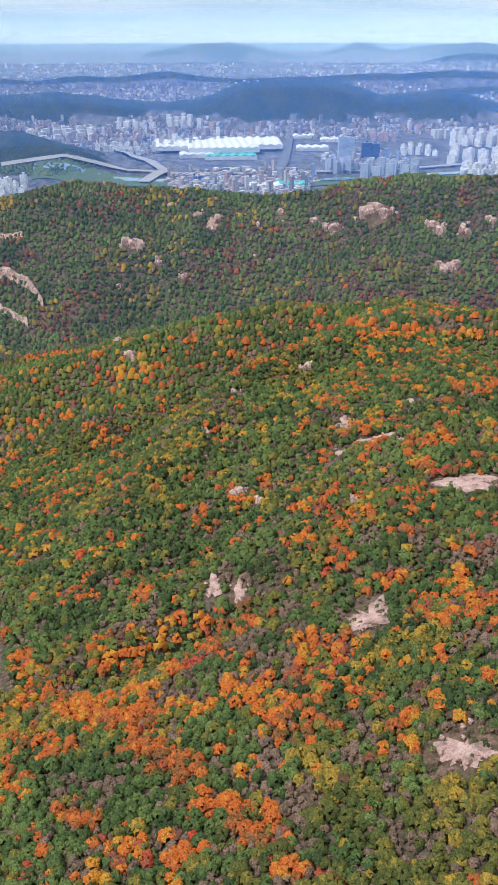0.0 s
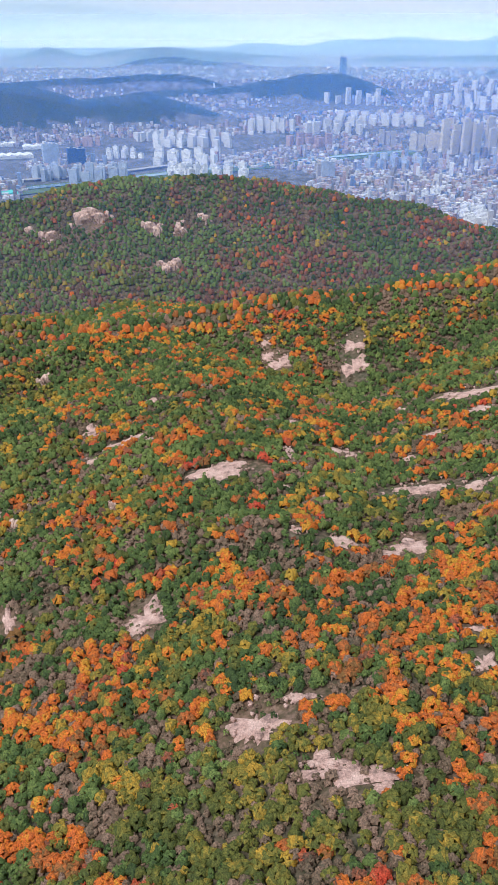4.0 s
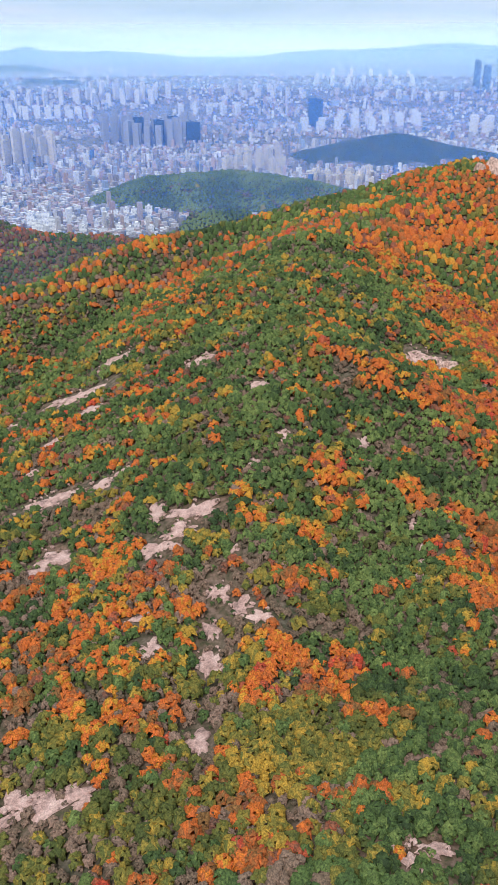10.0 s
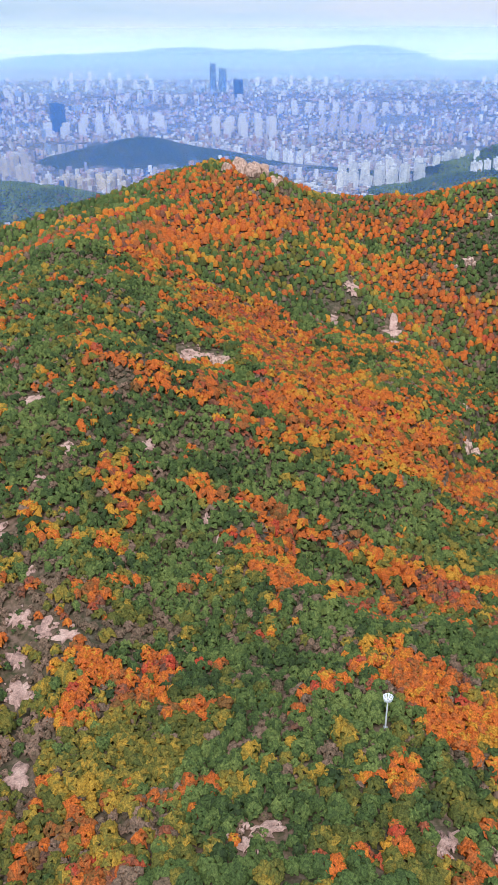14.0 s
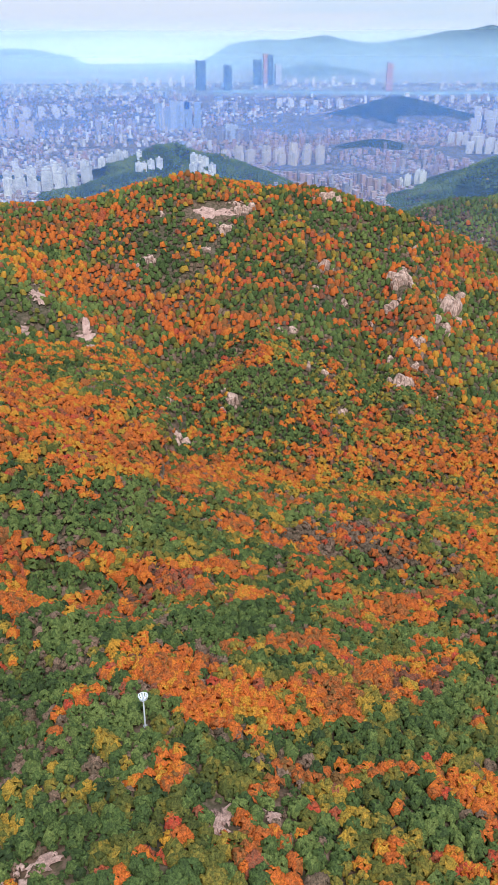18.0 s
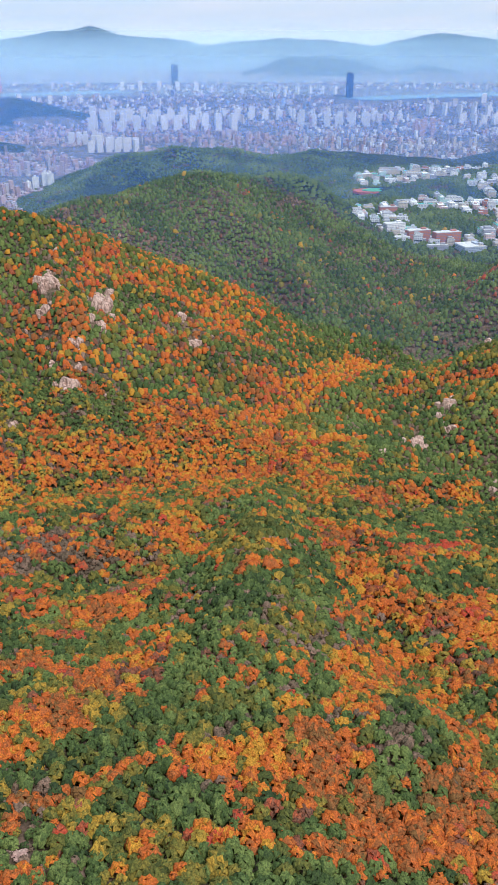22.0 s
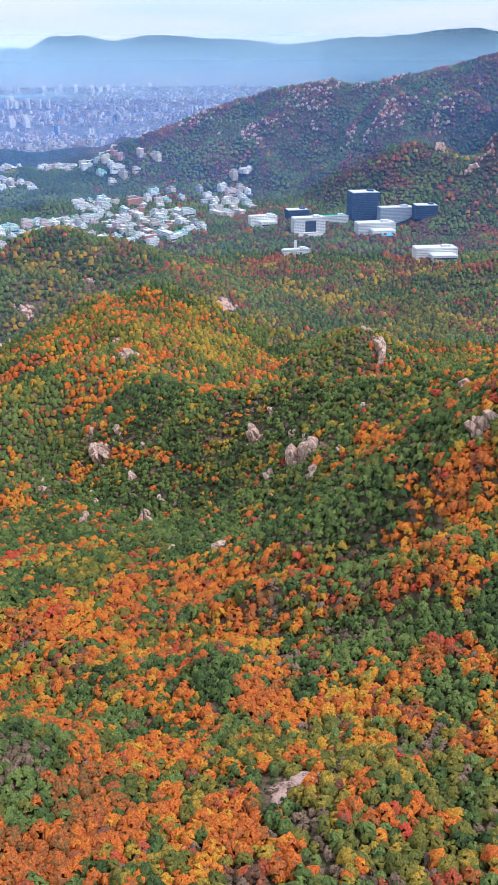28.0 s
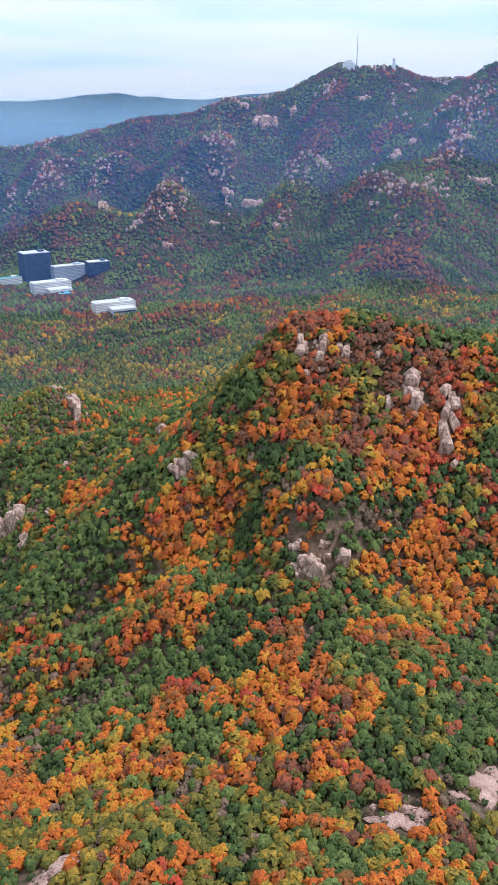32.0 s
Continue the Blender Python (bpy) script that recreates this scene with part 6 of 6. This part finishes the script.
WHITE_FLATS_B = [
    (60.5, 3620, 111, 44, 4), (13.1, 3630, 173, 54, 8), (102.1, 3760, 231, 89, 8), (24.7, 3870, 264, 79, 8), (20.7, 3900, 213, 93, 8),
    (-7.3, 3930, 188, 53, 6), (-4.2, 3970, 162, 67, 6), (100.4, 4130, 169, 84, 6), (64.2, 4210, 345, 100, 10), (27.7, 4220, 432, 72, 16),
    (53.9, 4370, 418, 65, 10), (56.4, 4690, 480, 70, 12), (102.7, 4740, 388, 113, 10), (107.2, 4740, 517, 129, 14), (116.3, 5020, 446, 120, 12),
    (36, 5230, 428, 107, 14), (101.2, 5280, 360, 108, 8), (126.1, 5290, 361, 90, 8), (45.6, 5310, 435, 101, 10),
]
WHITE_FLATS_C = [
    (128.9, 5330, 546, 91, 12), (105.4, 5340, 511, 127, 12), (32.1, 5410, 369, 129, 12), (25.9, 5420, 370, 103, 12), (119.5, 5430, 260, 92, 7),
    (111.5, 5450, 521, 111, 12), (68.4, 5660, 464, 116, 10), (73.3, 5740, 470, 117, 10), (124.2, 5950, 488, 122, 10), (40.1, 6310, 517, 150, 10),
    (34.8, 6390, 654, 174, 12), (90.3, 6510, 534, 111, 8), (59, 6730, 644, 115, 12), (40.5, 6850, 701, 210, 14), (49.2, 6950, 712, 104, 12),
    (131.1, 7130, 487, 121, 8), (98.3, 7200, 590, 108, 10), (128.1, 7290, 796, 124, 10), (47.6, 7700, 631, 115, 10),
]
WHITE_FLATS_D = [
    (115.2, 8470, 695, 127, 8), (55.4, 8810, 1084, 180, 14), (105.2, 9220, 944, 157, 10), (67.3, 9550, 913, 163, 10), (81.1, 10020, 822, 205, 8),
    (135, 10050, 1030, 137, 8), (91.8, 10470, 1145, 143, 10), (55.8, 11100, 1138, 166, 10), (141.4, 11530, 1182, 157, 8), (131.9, 11870, 973, 162, 8),
    (38.7, 12030, 821, 164, 10),
]
CREAM_FLATS = [
    (54.4, 2650, 210, 44, 12), (48.4, 2860, 221, 78, 12), (33.6, 3280, 246, 138, 8), (88, 3290, 427, 56, 16), (31, 3360, 160, 80, 6),
    (28.2, 3450, 70, 106, 3), (71, 4560, 311, 93, 8),
]
BLUE_FLATS = [
    (9.4, 2570, 175, 79, 10), (6.2, 2690, 91, 64, 6), (28.8, 2840, 194, 67, 7), (81.9, 4790, 261, 147, 6), (145.3, 11490, 1177, 196, 8),
]
GREY_FLATS = [
    (131.9, 3570, 121, 60, 4), (41.9, 3720, 254, 127, 8), (39.7, 3920, 160, 133, 5), (43, 4150, 255, 113, 8), (85.1, 4150, 226, 99, 6),
]
PINK_FLATS = [
    (23.2, 3430, 187, 70, 6), (8.8, 3500, 95, 52, 3), (122.1, 4530, 123, 123, 4),
]
ESTATES = [("white", e) for e in WHITE_FLATS_A + WHITE_FLATS_B + WHITE_FLATS_C + WHITE_FLATS_D] + [("cream", e) for e in CREAM_FLATS] + [("blue", e) for e in BLUE_FLATS] + [("grey", e) for e in GREY_FLATS] + [("pink", e) for e in PINK_FLATS]
ESTATES.sort(key=lambda q: q[1][1])
joined = []  # what is too far to be told apart: x, y, z, w, d, h, turn, tone


def build_estates():
    g = random.Random(11)
    count = 0
    for wall, (b, r, breadth, tall, n) in ESTATES:
        turn = g.uniform(-50, 50) - b
        n = round(n * 1.5)
        rows = 1 if n < 6 else 2 if n < 14 else 3
        for k in range(n):
            col, row = k // rows, k % rows
            across = (col + 0.5 - math.ceil(n / rows) / 2) * breadth / math.ceil(n / rows) + g.uniform(-8, 8)
            rr = r + row * min(150, r * 0.03) + g.uniform(-15, 25)
            bb = b + math.degrees(across / rr)
            x, y = spot(bb, rr)
            z = ground_z(x, y)
            if z > 62 and r > 2900 or z > 140:
                continue
            h = max(14, tall * g.uniform(0.6, 0.95) * (0.72 if b < 30 and r < 5000 else 0.62 if r > 5000 else 0.7 if r > 3500 and b > 84 else 1.0))
            w = min(max(18, breadth / max(1, n / rows) * 0.66), 54 if r < 4000 else 34)
            t = turn + (90 if g.random() < 0.2 else 0)
            if count < 300:
                building("apartment_block", bb, rr, round(w / 6) * 6, 13, round(h / 6) * 6, wall, t, f"tall {wall} apartment block with flat roof in the hazy town", "apartment blocks", z)
                count += 1
            else:
                joined.append((x, y, z, w, 14, h, t, {"white": 0.9, "cream": 0.72, "blue": 0.15, "grey": 0.3, "pink": 0.55}[wall]))


build_estates()


def far_quarters():
    """Slabs and towers scattered over the farthest town."""
    g = random.Random(19)
    for _ in range(900):
        b, r = g.uniform(24, 150), 6000 + 11000 * g.random() ** 1.3
        if (83 < b < 104 and 7900 < r < 9400) or (116.5 < b < 135 and 6900 < r < 9500) or (55 < b < 81 and 11600 < r < 14200):
            continue
        x, y = spot(b, r)
        z = ground_z(x, y) if r < 2500 else float(height(np.array([x]), np.array([y]))[0])
        if z < 50:
            joined.append((x, y, z, g.uniform(22, 55), 18, g.uniform(22, 55), g.uniform(0, 180), g.choice((0.88, 0.7, 0.7, 0.3, 0.15))))


far_quarters()
TOWERS = [("glass", 52.4, 4650, 70, 40, 142), ("glass", 63.9, 7150, 68, 50, 155), ("glass", 62.9, 8450, 60, 50, 200), ("glass", 62.3, 8500, 50, 50, 240), ("brick", 95.3, 9150, 62, 50, 261),
          ("glass", 83.4, 9300, 95, 60, 280), ("glass", 85.1, 9250, 76, 60, 238), ("glass", 87.8, 10600, 60, 60, 320), ("brick", 87.5, 10700, 60, 60, 330), ("glass", 87.0, 10600, 90, 60, 270),
          ("grey", 88.3, 10600, 72, 60, 216), ("blue", 81.8, 4820, 79, 30, 147), ("glass", 82.3, 4900, 50, 30, 140), ("grey", 80.9, 4800, 45, 30, 110), ("blue", 85.3, 4170, 62, 30, 79), ("glass", 106.2, 10650, 70, 60, 218),
          ("glass", 25.2, 9000, 60, 50, 170), ("glass", 42.3, 3750, 40, 30, 112), ("glass", 43.2, 3980, 44, 30, 108), ("glass", 44.5, 3900, 60, 30, 90), ("glass", 41.0, 4300, 50, 30, 80),
          ("glass", 117.3, 7900, 54, 50, 200), ("glass", 8.0, 2980, 60, 20, 60), ("blue", 6.4, 2990, 55, 20, 75), ("blue", 19.0, 2420, 60, 40, 30), ("blue", 24.5, 2650, 40, 25, 55)]
for wall, b, r, w, d, h in TOWERS:
    building("office_tower", b, r, w, d, h, wall, -b + 12, f"{'dark glass' if wall == 'glass' else wall} office tower rising above the hazy town", "office towers")


def boxes(rows):
    """Many plain blocks as one mesh, each with four walls and a roof."""
    a = np.array(rows)
    x, y, z, w, d, h, t, tone = a.T
    s = shrink(np.hypot(x, y))
    px, py, pz = drawn_in(x, y, z)
    c, n = np.cos(np.radians(t)), np.sin(np.radians(t))
    corners = []
    for top in (0, 1):
        for u, v in ((-1, -1), (1, -1), (1, 1), (-1, 1)):
            lx, ly = u * w / 2 * s, v * d / 2 * s
            corners.append(np.stack([px + lx * c - ly * n, py + lx * n + ly * c, pz + (h if top else -6) * s], -1))
    verts = np.stack(corners, 1).reshape(-1, 3)
    quad = np.array([(0, 1, 5, 4), (1, 2, 6, 5), (2, 3, 7, 6), (3, 0, 4, 7), (4, 5, 6, 7)])
    faces = (quad[None] + (np.arange(len(a)) * 8)[:, None, None]).reshape(-1, 4)
    return verts, faces, np.repeat(tone, 5) + np.tile([0, 0, 0, 0, 0.02], len(a))


def house_material():
    m, nt, b = material("mixed_town_walls", 0.85)
    at = nt.nodes.new("ShaderNodeAttribute")
    at.attribute_name = "tone"
    c = ramp_node(nt, at.outputs["Fac"], [(0.0, (0.10, 0.16, 0.30)), (0.15, (0.30, 0.36, 0.46)), (0.3, (0.30, 0.30, 0.33)), (0.42, (0.22, 0.20, 0.20)), (0.5, (0.50, 0.39, 0.37)), (0.58, (0.36, 0.25, 0.22)), (0.66, (0.40, 0.39, 0.40)), (0.75, (0.45, 0.41, 0.38)),
                                          (0.85, (0.50, 0.49, 0.49)), (1.0, (0.66, 0.65, 0.64))])
    rows = ramp_node(nt, noise_node(nt, 0.4, 2.0), [(0.4, (0.72, 0.73, 0.76)), (0.6, (1.05, 1.05, 1.05))])
    wire(nt, mix_node(nt, 1.0, c, rows, "MULTIPLY"), b.inputs["Base Color"])
    return m


HOUSES = house_material()


def build_quarters():
    """Low houses and small blocks between the estates, thinning out with distance."""
    g = np.random.default_rng(5)
    n = 76000
    drop = np.degrees(np.arctan2(405, 21000)) + g.random(n) ** 0.9 * (11.8 - np.degrees(np.arctan2(405, 21000)))
    r = 405 / np.tan(np.radians(drop))
    b = g.uniform(-22, 152, n)
    x, y = r * np.sin(np.radians(b)), r * np.cos(np.radians(b))
    z = height(x, y)
    # kept free: the plants and the river flats in the west, parks
    open_land = (b < 24) & (grain(x, y, 420, 31) > 0.60)
    parks = grain(x, y, 350, 32) > 0.72
    keep = (z < 46) & (r > 1950) & ~open_land & ~parks & ~((b > 112) & (r < 2350))
    river = ((b > 83) & (b < 104) & (r > 7900) & (r < 9400)) | ((b > 116.5) & (b < 135) & (r > 6900 + 80 * (b - 117)) & (r < 9500)) | ((b > 55) & (b < 81) & (r > 11600) & (r < 14200))
    keep &= ~river
    x, y, z, r, b = x[keep], y[keep], z[keep], r[keep], b[keep]
    m = len(x)
    grow = 0.85 + r / 8000
    tall = np.where(g.random(m) < 0.03 + 0.12 * (grain(x, y, 500, 33) > 0.6), g.uniform(18, 45, m), g.uniform(5, 11, m) * np.minimum(grow, 1.6))
    side = g.uniform(5.5, 12, m) * grow
    quarter = np.round(grain(x, y, 300, 34) * 6) * 25
    rows = np.stack([x, y, z, side, side * g.uniform(0.7, 1.2, m), tall, quarter + g.normal(0, 6, m), np.clip(np.where((b > 84) & (b < 114) & (r < 5200), g.normal(0.54, 0.11, m), g.normal(0.60, 0.26, m)), 0, 1)], -1)
    for lo, hi, name, label in ((0, 3600, "low_houses", "dense pale low houses with flat roofs on the plain"), (3600, 1e6, "far_houses", "distant pale houses and blocks merging in haze")):
        sel = rows[(r >= lo) & (r < hi)]
        v, f, t = boxes(sel)
        tagged(new(name, mesh_of(name, v, f, HOUSES, False, np.clip(t, 0, 1))), label, "houses", kind="stuff")
    v, f, t = boxes(joined)
    tagged(new("far_apartment_blocks", mesh_of("far_apartment_blocks", v, f, HOUSES, False, np.clip(t, 0, 1))), "distant pale apartment blocks merging in haze", "buildings", kind="stuff")


build_quarters()


# ---- plants, roads and water in the west ----
def ribbon(name, line, width, mat, lift, label, kind="structure", category="road"):
    """A road or river laid over the plain."""
    pts = []
    for (b0, r0), (b1, r1) in zip(line, line[1:]):
        for k in range(8):
            pts.append((b0 + (b1 - b0) * k / 8, r0 + (r1 - r0) * k / 8))
    pts.append(line[-1])
    xy = np.array([spot(*p) for p in pts])
    d = np.gradient(xy, axis=0)
    d /= np.linalg.norm(d, axis=1)[:, None]
    nrm = np.stack([-d[:, 1], d[:, 0]], -1) * width / 2
    rows = []
    for side in (-1, 1):
        q = xy + side * nrm
        z = height(q[:, 0], q[:, 1]) + lift
        rows.append(np.stack(drawn_in(q[:, 0], q[:, 1], z), -1))
    n = len(xy)
    i = np.arange(n - 1)
    ob = new(name, mesh_of(name, np.concatenate(rows), np.stack([i, i + 1, n + i + 1, n + i], -1)[:, ::-1], mat, True))
    return tagged(ob, label, category, kind=kind)


ASPHALT = plain("grey_road", (0.13, 0.13, 0.135), 0.9)
CONCRETE = plain("pale_concrete", (0.30, 0.29, 0.28), 0.9)
GRASS = plain("river_meadow", (0.085, 0.125, 0.055), 0.95)
WATER, _, wb = material("river_water", 0.12)
wb.inputs["Base Color"].default_value = (0.16, 0.24, 0.30, 1)
wb.inputs["Specular IOR Level"].default_value = 0.5
ribbon("meadow", [(-14, 2560), (-6, 2500), (2, 2470), (10, 2600), (20, 2900), (30, 3300)], 130, GRASS, 3.0, "green river meadow across the plain", category="meadow")
ribbon("water", [(-14, 2580), (-6, 2520), (2, 2490), (10, 2620), (20, 2920), (30, 3320)], 40, WATER, 5.0, "narrow river between green banks", category="water")
ribbon("road", [(-16, 2620), (-8, 2640), (0, 2640), (9, 2720), (18, 3050)], 26, CONCRETE, 7.0, "pale motorway along the river")
ribbon("road", [(-7, 2480), (-5.6, 2660), (-6.5, 2900), (-10, 3300)], 34, CONCRETE, 9.0, "pale motorway bridge over the river")
ribbon("road", [(2.0, 2680), (2.4, 2900), (2.6, 3300), (2.9, 4000)], 30, ASPHALT, 7.0, "straight grey street between the plants")
ribbon("road", [(113.3, 2000), (115.5, 1980), (117.5, 2080), (118, 2250), (117.6, 2400)], 9, ASPHALT, 3.0, "grey road winding through the wooded pass")
ribbon("water", [(84, 9000), (90, 8750), (97, 8650), (103, 9000)], 500, WATER, 4.0, "broad pale river beyond the town", category="water")
ribbon("water", [(117.5, 7600), (120.5, 8000), (124, 8300), (128, 8900), (134, 9200)], 520, WATER, 4.0, "broad pale river beyond the town", category="water")
ribbon("water", [(56, 13500), (63, 13000), (71, 13300), (80, 14000)], 700, WATER, 4.0, "broad pale river beyond the town", category="water")


def plant_hall(b, r, w, d, h, roof, label, turn=0.0):
    at, s = far_spot(b, r)
    base = new("factory_hall")
    base.matrix_world = Matrix.Translation(at) @ pose(0, 0, 0, 0, 0, turn - b) @ Matrix.Scale(s, 4)
    part("walls", block(w, d, h, pose(0, 0, -2)), WALLS["white"], base)
    n = max(2, int(w / 28))
    for k in range(n):
        bm = bmesh.new()
        x0, x1 = (k / n - 0.5) * w, ((k + 1) / n - 0.5) * w
        v = [bm.verts.new(p) for p in ((x0, -d / 2, h - 2), (x1, -d / 2, h - 2), (x1, d / 2, h - 2), (x0, d / 2, h - 2), ((x0 + x1) / 2, -d / 2, h + 3), ((x0 + x1) / 2, d / 2, h + 3))]
        for f in ((0, 4, 5, 3), (4, 1, 2, 5), (0, 1, 4), (3, 5, 2)):
            bm.faces.new([v[i] for i in f])
        part("roof_bay", bm, roof, base)
    return tagged(base, label, "factory", "factory halls")


for b, r, w, d, h, roof in ((-4.6, 3350, 180, 260, 14, PALE_ROOF), (-1.8, 3320, 260, 330, 16, PALE_ROOF), (1.0, 3380, 130, 260, 14, PALE_ROOF), (-1.2, 3020, 180, 90, 12, TEAL_ROOF), (-3.4, 3060, 120, 80, 12, PALE_ROOF),
                            (4.2, 3250, 120, 70, 10, PALE_ROOF), (5.6, 3500, 110, 70, 10, PALE_ROOF), (3.6, 3600, 90, 60, 10, PALE_ROOF), (1.2, 2420, 110, 60, 10, PALE_ROOF), (2.9, 2440, 100, 50, 11, TEAL_ROOF)):
    plant_hall(b, r, w, d, h, roof, "long white factory hall with ridged roof on the plain", 4.0)


# ---- campus in the valley ----
GLASS = plain("dark_window_glass", (0.05, 0.07, 0.10), 0.2)
TRACK = plain("red_running_track", (0.42, 0.13, 0.09), 0.9)
TURF = plain("green_sports_turf", (0.09, 0.34, 0.18), 0.9)
PAVING = plain("pale_forecourt_paving", (0.40, 0.36, 0.34), 0.9)


def campus_house(b, r, w, d, h, wall, turn, label, roof=None, z=None, form=0):
    """A flat-roofed building; by its form with a lower wing, a podium, a set-back storey or a dark entrance bay."""
    at, s = far_spot(b, r, z)
    base = new("campus_building")
    base.matrix_world = Matrix.Translation(at) @ pose(0, 0, 0, 0, 0, turn)
    part("walls", block(w, d, h + 5, pose(0, 0, -5)), WALLS[wall], base)
    part("roof", block(w * 0.95, d * 0.95, 0.8, pose(0, 0, h + 0.05)), roof or PALE_ROOF, base)
    part("parapet", block(w + 0.6, 0.5, 1.4, pose(0, -d / 2, h - 0.2)), PALE_ROOF, base)
    part("stair_house", block(w * 0.16 + 2, d * 0.4, 3.6, pose(w * 0.25, 0, h + 0.2)), WALLS[wall], base)
    if form in (1, 5):
        part("wing", block(d * 0.8, w * 0.7, h * 0.7 + 5, pose(-w * 0.38, -w * 0.3, -5)), WALLS[wall], base)
        part("wing_roof", block(d * 0.75, w * 0.65, 0.6, pose(-w * 0.38, -w * 0.3, h * 0.7 + 0.05)), roof or PALE_ROOF, base)
    if form in (2, 5):
        part("podium", block(w * 1.25, d * 1.5, 4.5 + 5, pose(w * 0.05, -d * 0.2, -5)), WALLS["grey"], base)
    if form in (3, 4):
        part("upper_storey", block(w * 0.55, d * 0.7, 5.5, pose(-w * 0.15, d * 0.08, h + 0.1)), WALLS[wall], base)
        part("upper_roof", block(w * 0.57, d * 0.74, 0.6, pose(-w * 0.15, d * 0.08, h + 5.6)), ROOF, base)
    if form == 4:
        part("glass_band", block(w * 0.9, 0.5, 2.2, pose(0, -d / 2 - 0.2, h * 0.35)), GLASS, base)
    if "entrance bay" in label:
        part("entrance_bay", block(w * 0.34, 1.2, h * 0.82, pose(w * 0.02, -d / 2 - 0.4, 0)), GLASS, base, "dark glazed entrance bay")
        part("portico", block(w * 0.5, 6, 4.0, pose(w * 0.02, -d / 2 - 3, 0)), WALLS["white"], base)
    if "chimney" in label:
        part("chimney", block(4, 4, 24, pose(0, 4, 0)), WALLS["white"], base, "white square chimney")
    if "stepped" in label or "terraced" in label:
        part("lower_block", block(w * 0.6, d * 1.1, h * 0.55 + 5, pose(w * 0.1, -d * 0.8, -5)), WALLS[wall], base)
        part("lower_roof", block(w * 0.56, d * 1.02, 0.6, pose(w * 0.1, -d * 0.8, h * 0.55 + 0.05)), PALE_ROOF, base)
        part("glass_band", block(w * 0.55, 0.6, 2.6, pose(w * 0.1, -d * 1.36, h * 0.2)), GLASS, base)
    if "terraced" in label:
        part("canopy", block(w * 0.3, d * 0.7, 1.0, pose(w * 0.12, -d * 1.6, 6)), plain("sky_blue_canopy", (0.12, 0.42, 0.62), 0.5), base, "sky blue canopy roof")
    return tagged(base, label, "building", "campus buildings")


def disc(name, b, r, long, deep, lift, mat, label, category):
    """A flat oval of paving or turf, on a low bed."""
    at, s = far_spot(b, r)
    bm = bmesh.new()
    bmesh.ops.create_cone(bm, cap_ends=True, segments=32, radius1=1, radius2=1, depth=6, matrix=Matrix.Diagonal((long, deep, 1, 1)))
    me = bpy.data.meshes.new(name)
    bm.to_mesh(me)
    bm.free()
    me.materials.append(mat)
    ob = new(name, me)
    ob.matrix_world = Matrix.Translation(at) @ pose(0, 0, lift - 3, 0, 0, -b + 14)
    tagged(ob, label, category, kind="structure")


def build_campus():
    walls = ["white", "white", "white", "cream", "grey", "mint", "white", "tan", "pink", "brick", "white", "cream"]
    for i, (x, y, t, w, d, h, pick) in enumerate(CAMPUS):
        wall = walls[pick]
        b, r = math.degrees(math.atan2(x, y)), math.hypot(x, y)
        if math.hypot(x - spot(119.1, 2150)[0], y - spot(119.1, 2150)[1]) < 75:
            continue
        campus_house(b, r, w, d, h, wall, t, f"{wall} flat-roofed campus building among trees in the valley", (PALE_ROOF, ROOF, PALE_ROOF, WHITE_ROOF, TEAL_ROOF, WHITE_ROOF, ROOF)[i % 7], form=i % 6)
    for b, r, w, d, h, wall, label in RESEARCH:
        campus_house(b, r, w, d, h, wall, -b + (18 if b > 145 else 30), label, TEAL_ROOF if b == 151.1 else None)
    disc("sports_ground", 119.1, 2150, 48, 34, 2.0, TRACK, "red running track beside the campus", "sports ground")
    disc("turf", 119.3, 2150, 33, 21, 2.3, TURF, "green turf inside the running track", "sports ground")
    disc("forecourt", 149.3, 1630, 34, 22, 3.5, PAVING, "pale paved forecourt before the office block", "forecourt")


build_campus()


# ---- the old quarry on the western slope ----
def quarry_face(line, tall, label):
    """A cut rock wall along a line of the slope, broken into uneven bays."""
    g = random.Random(len(line) * 7 + int(tall))
    pts = []
    for (b0, r0), (b1, r1) in zip(line, line[1:]):
        pts += [(b0 + (b1 - b0) * k / 9, r0 + (r1 - r0) * k / 9) for k in range(9)]
    bm = bmesh.new()
    rows = []
    for b, r in pts + [line[-1]]:
        row = []
        for q, step in ((-0.3, -4.0), (0.0, -3.5), (0.55, 0.0), (1.0, 2.0), (0.9, 16.0)):
            x, y = spot(b, r + step + g.uniform(-1.2, 1.2))
            row.append(bm.verts.new((x, y, ground_z(*spot(b, r)) + q * tall + g.uniform(-1, 1))))
        rows.append(row)
    for a, c in zip(rows, rows[1:]):
        for k in range(4):
            bm.faces.new((a[k], c[k], c[k + 1], a[k + 1]))
    me = bpy.data.meshes.new("quarry_face")
    bm.to_mesh(me)
    bm.free()
    me.materials.append(GRANITE)
    tagged(new("quarry_face", me), label, "rock face")


quarry_face([(-17.6, 1180), (-16.3, 1172), (-15.2, 1150), (-14.4, 1108)], 12, "long pale quarry wall cut into the wooded slope")
quarry_face([(-18.0, 1130), (-16.8, 1112), (-15.6, 1090)], 8, "lower pale quarry wall on the wooded slope")
quarry_face([(-17.4, 1262), (-15.2, 1255)], 5, "pale cut bank beside a clearing on the slope")
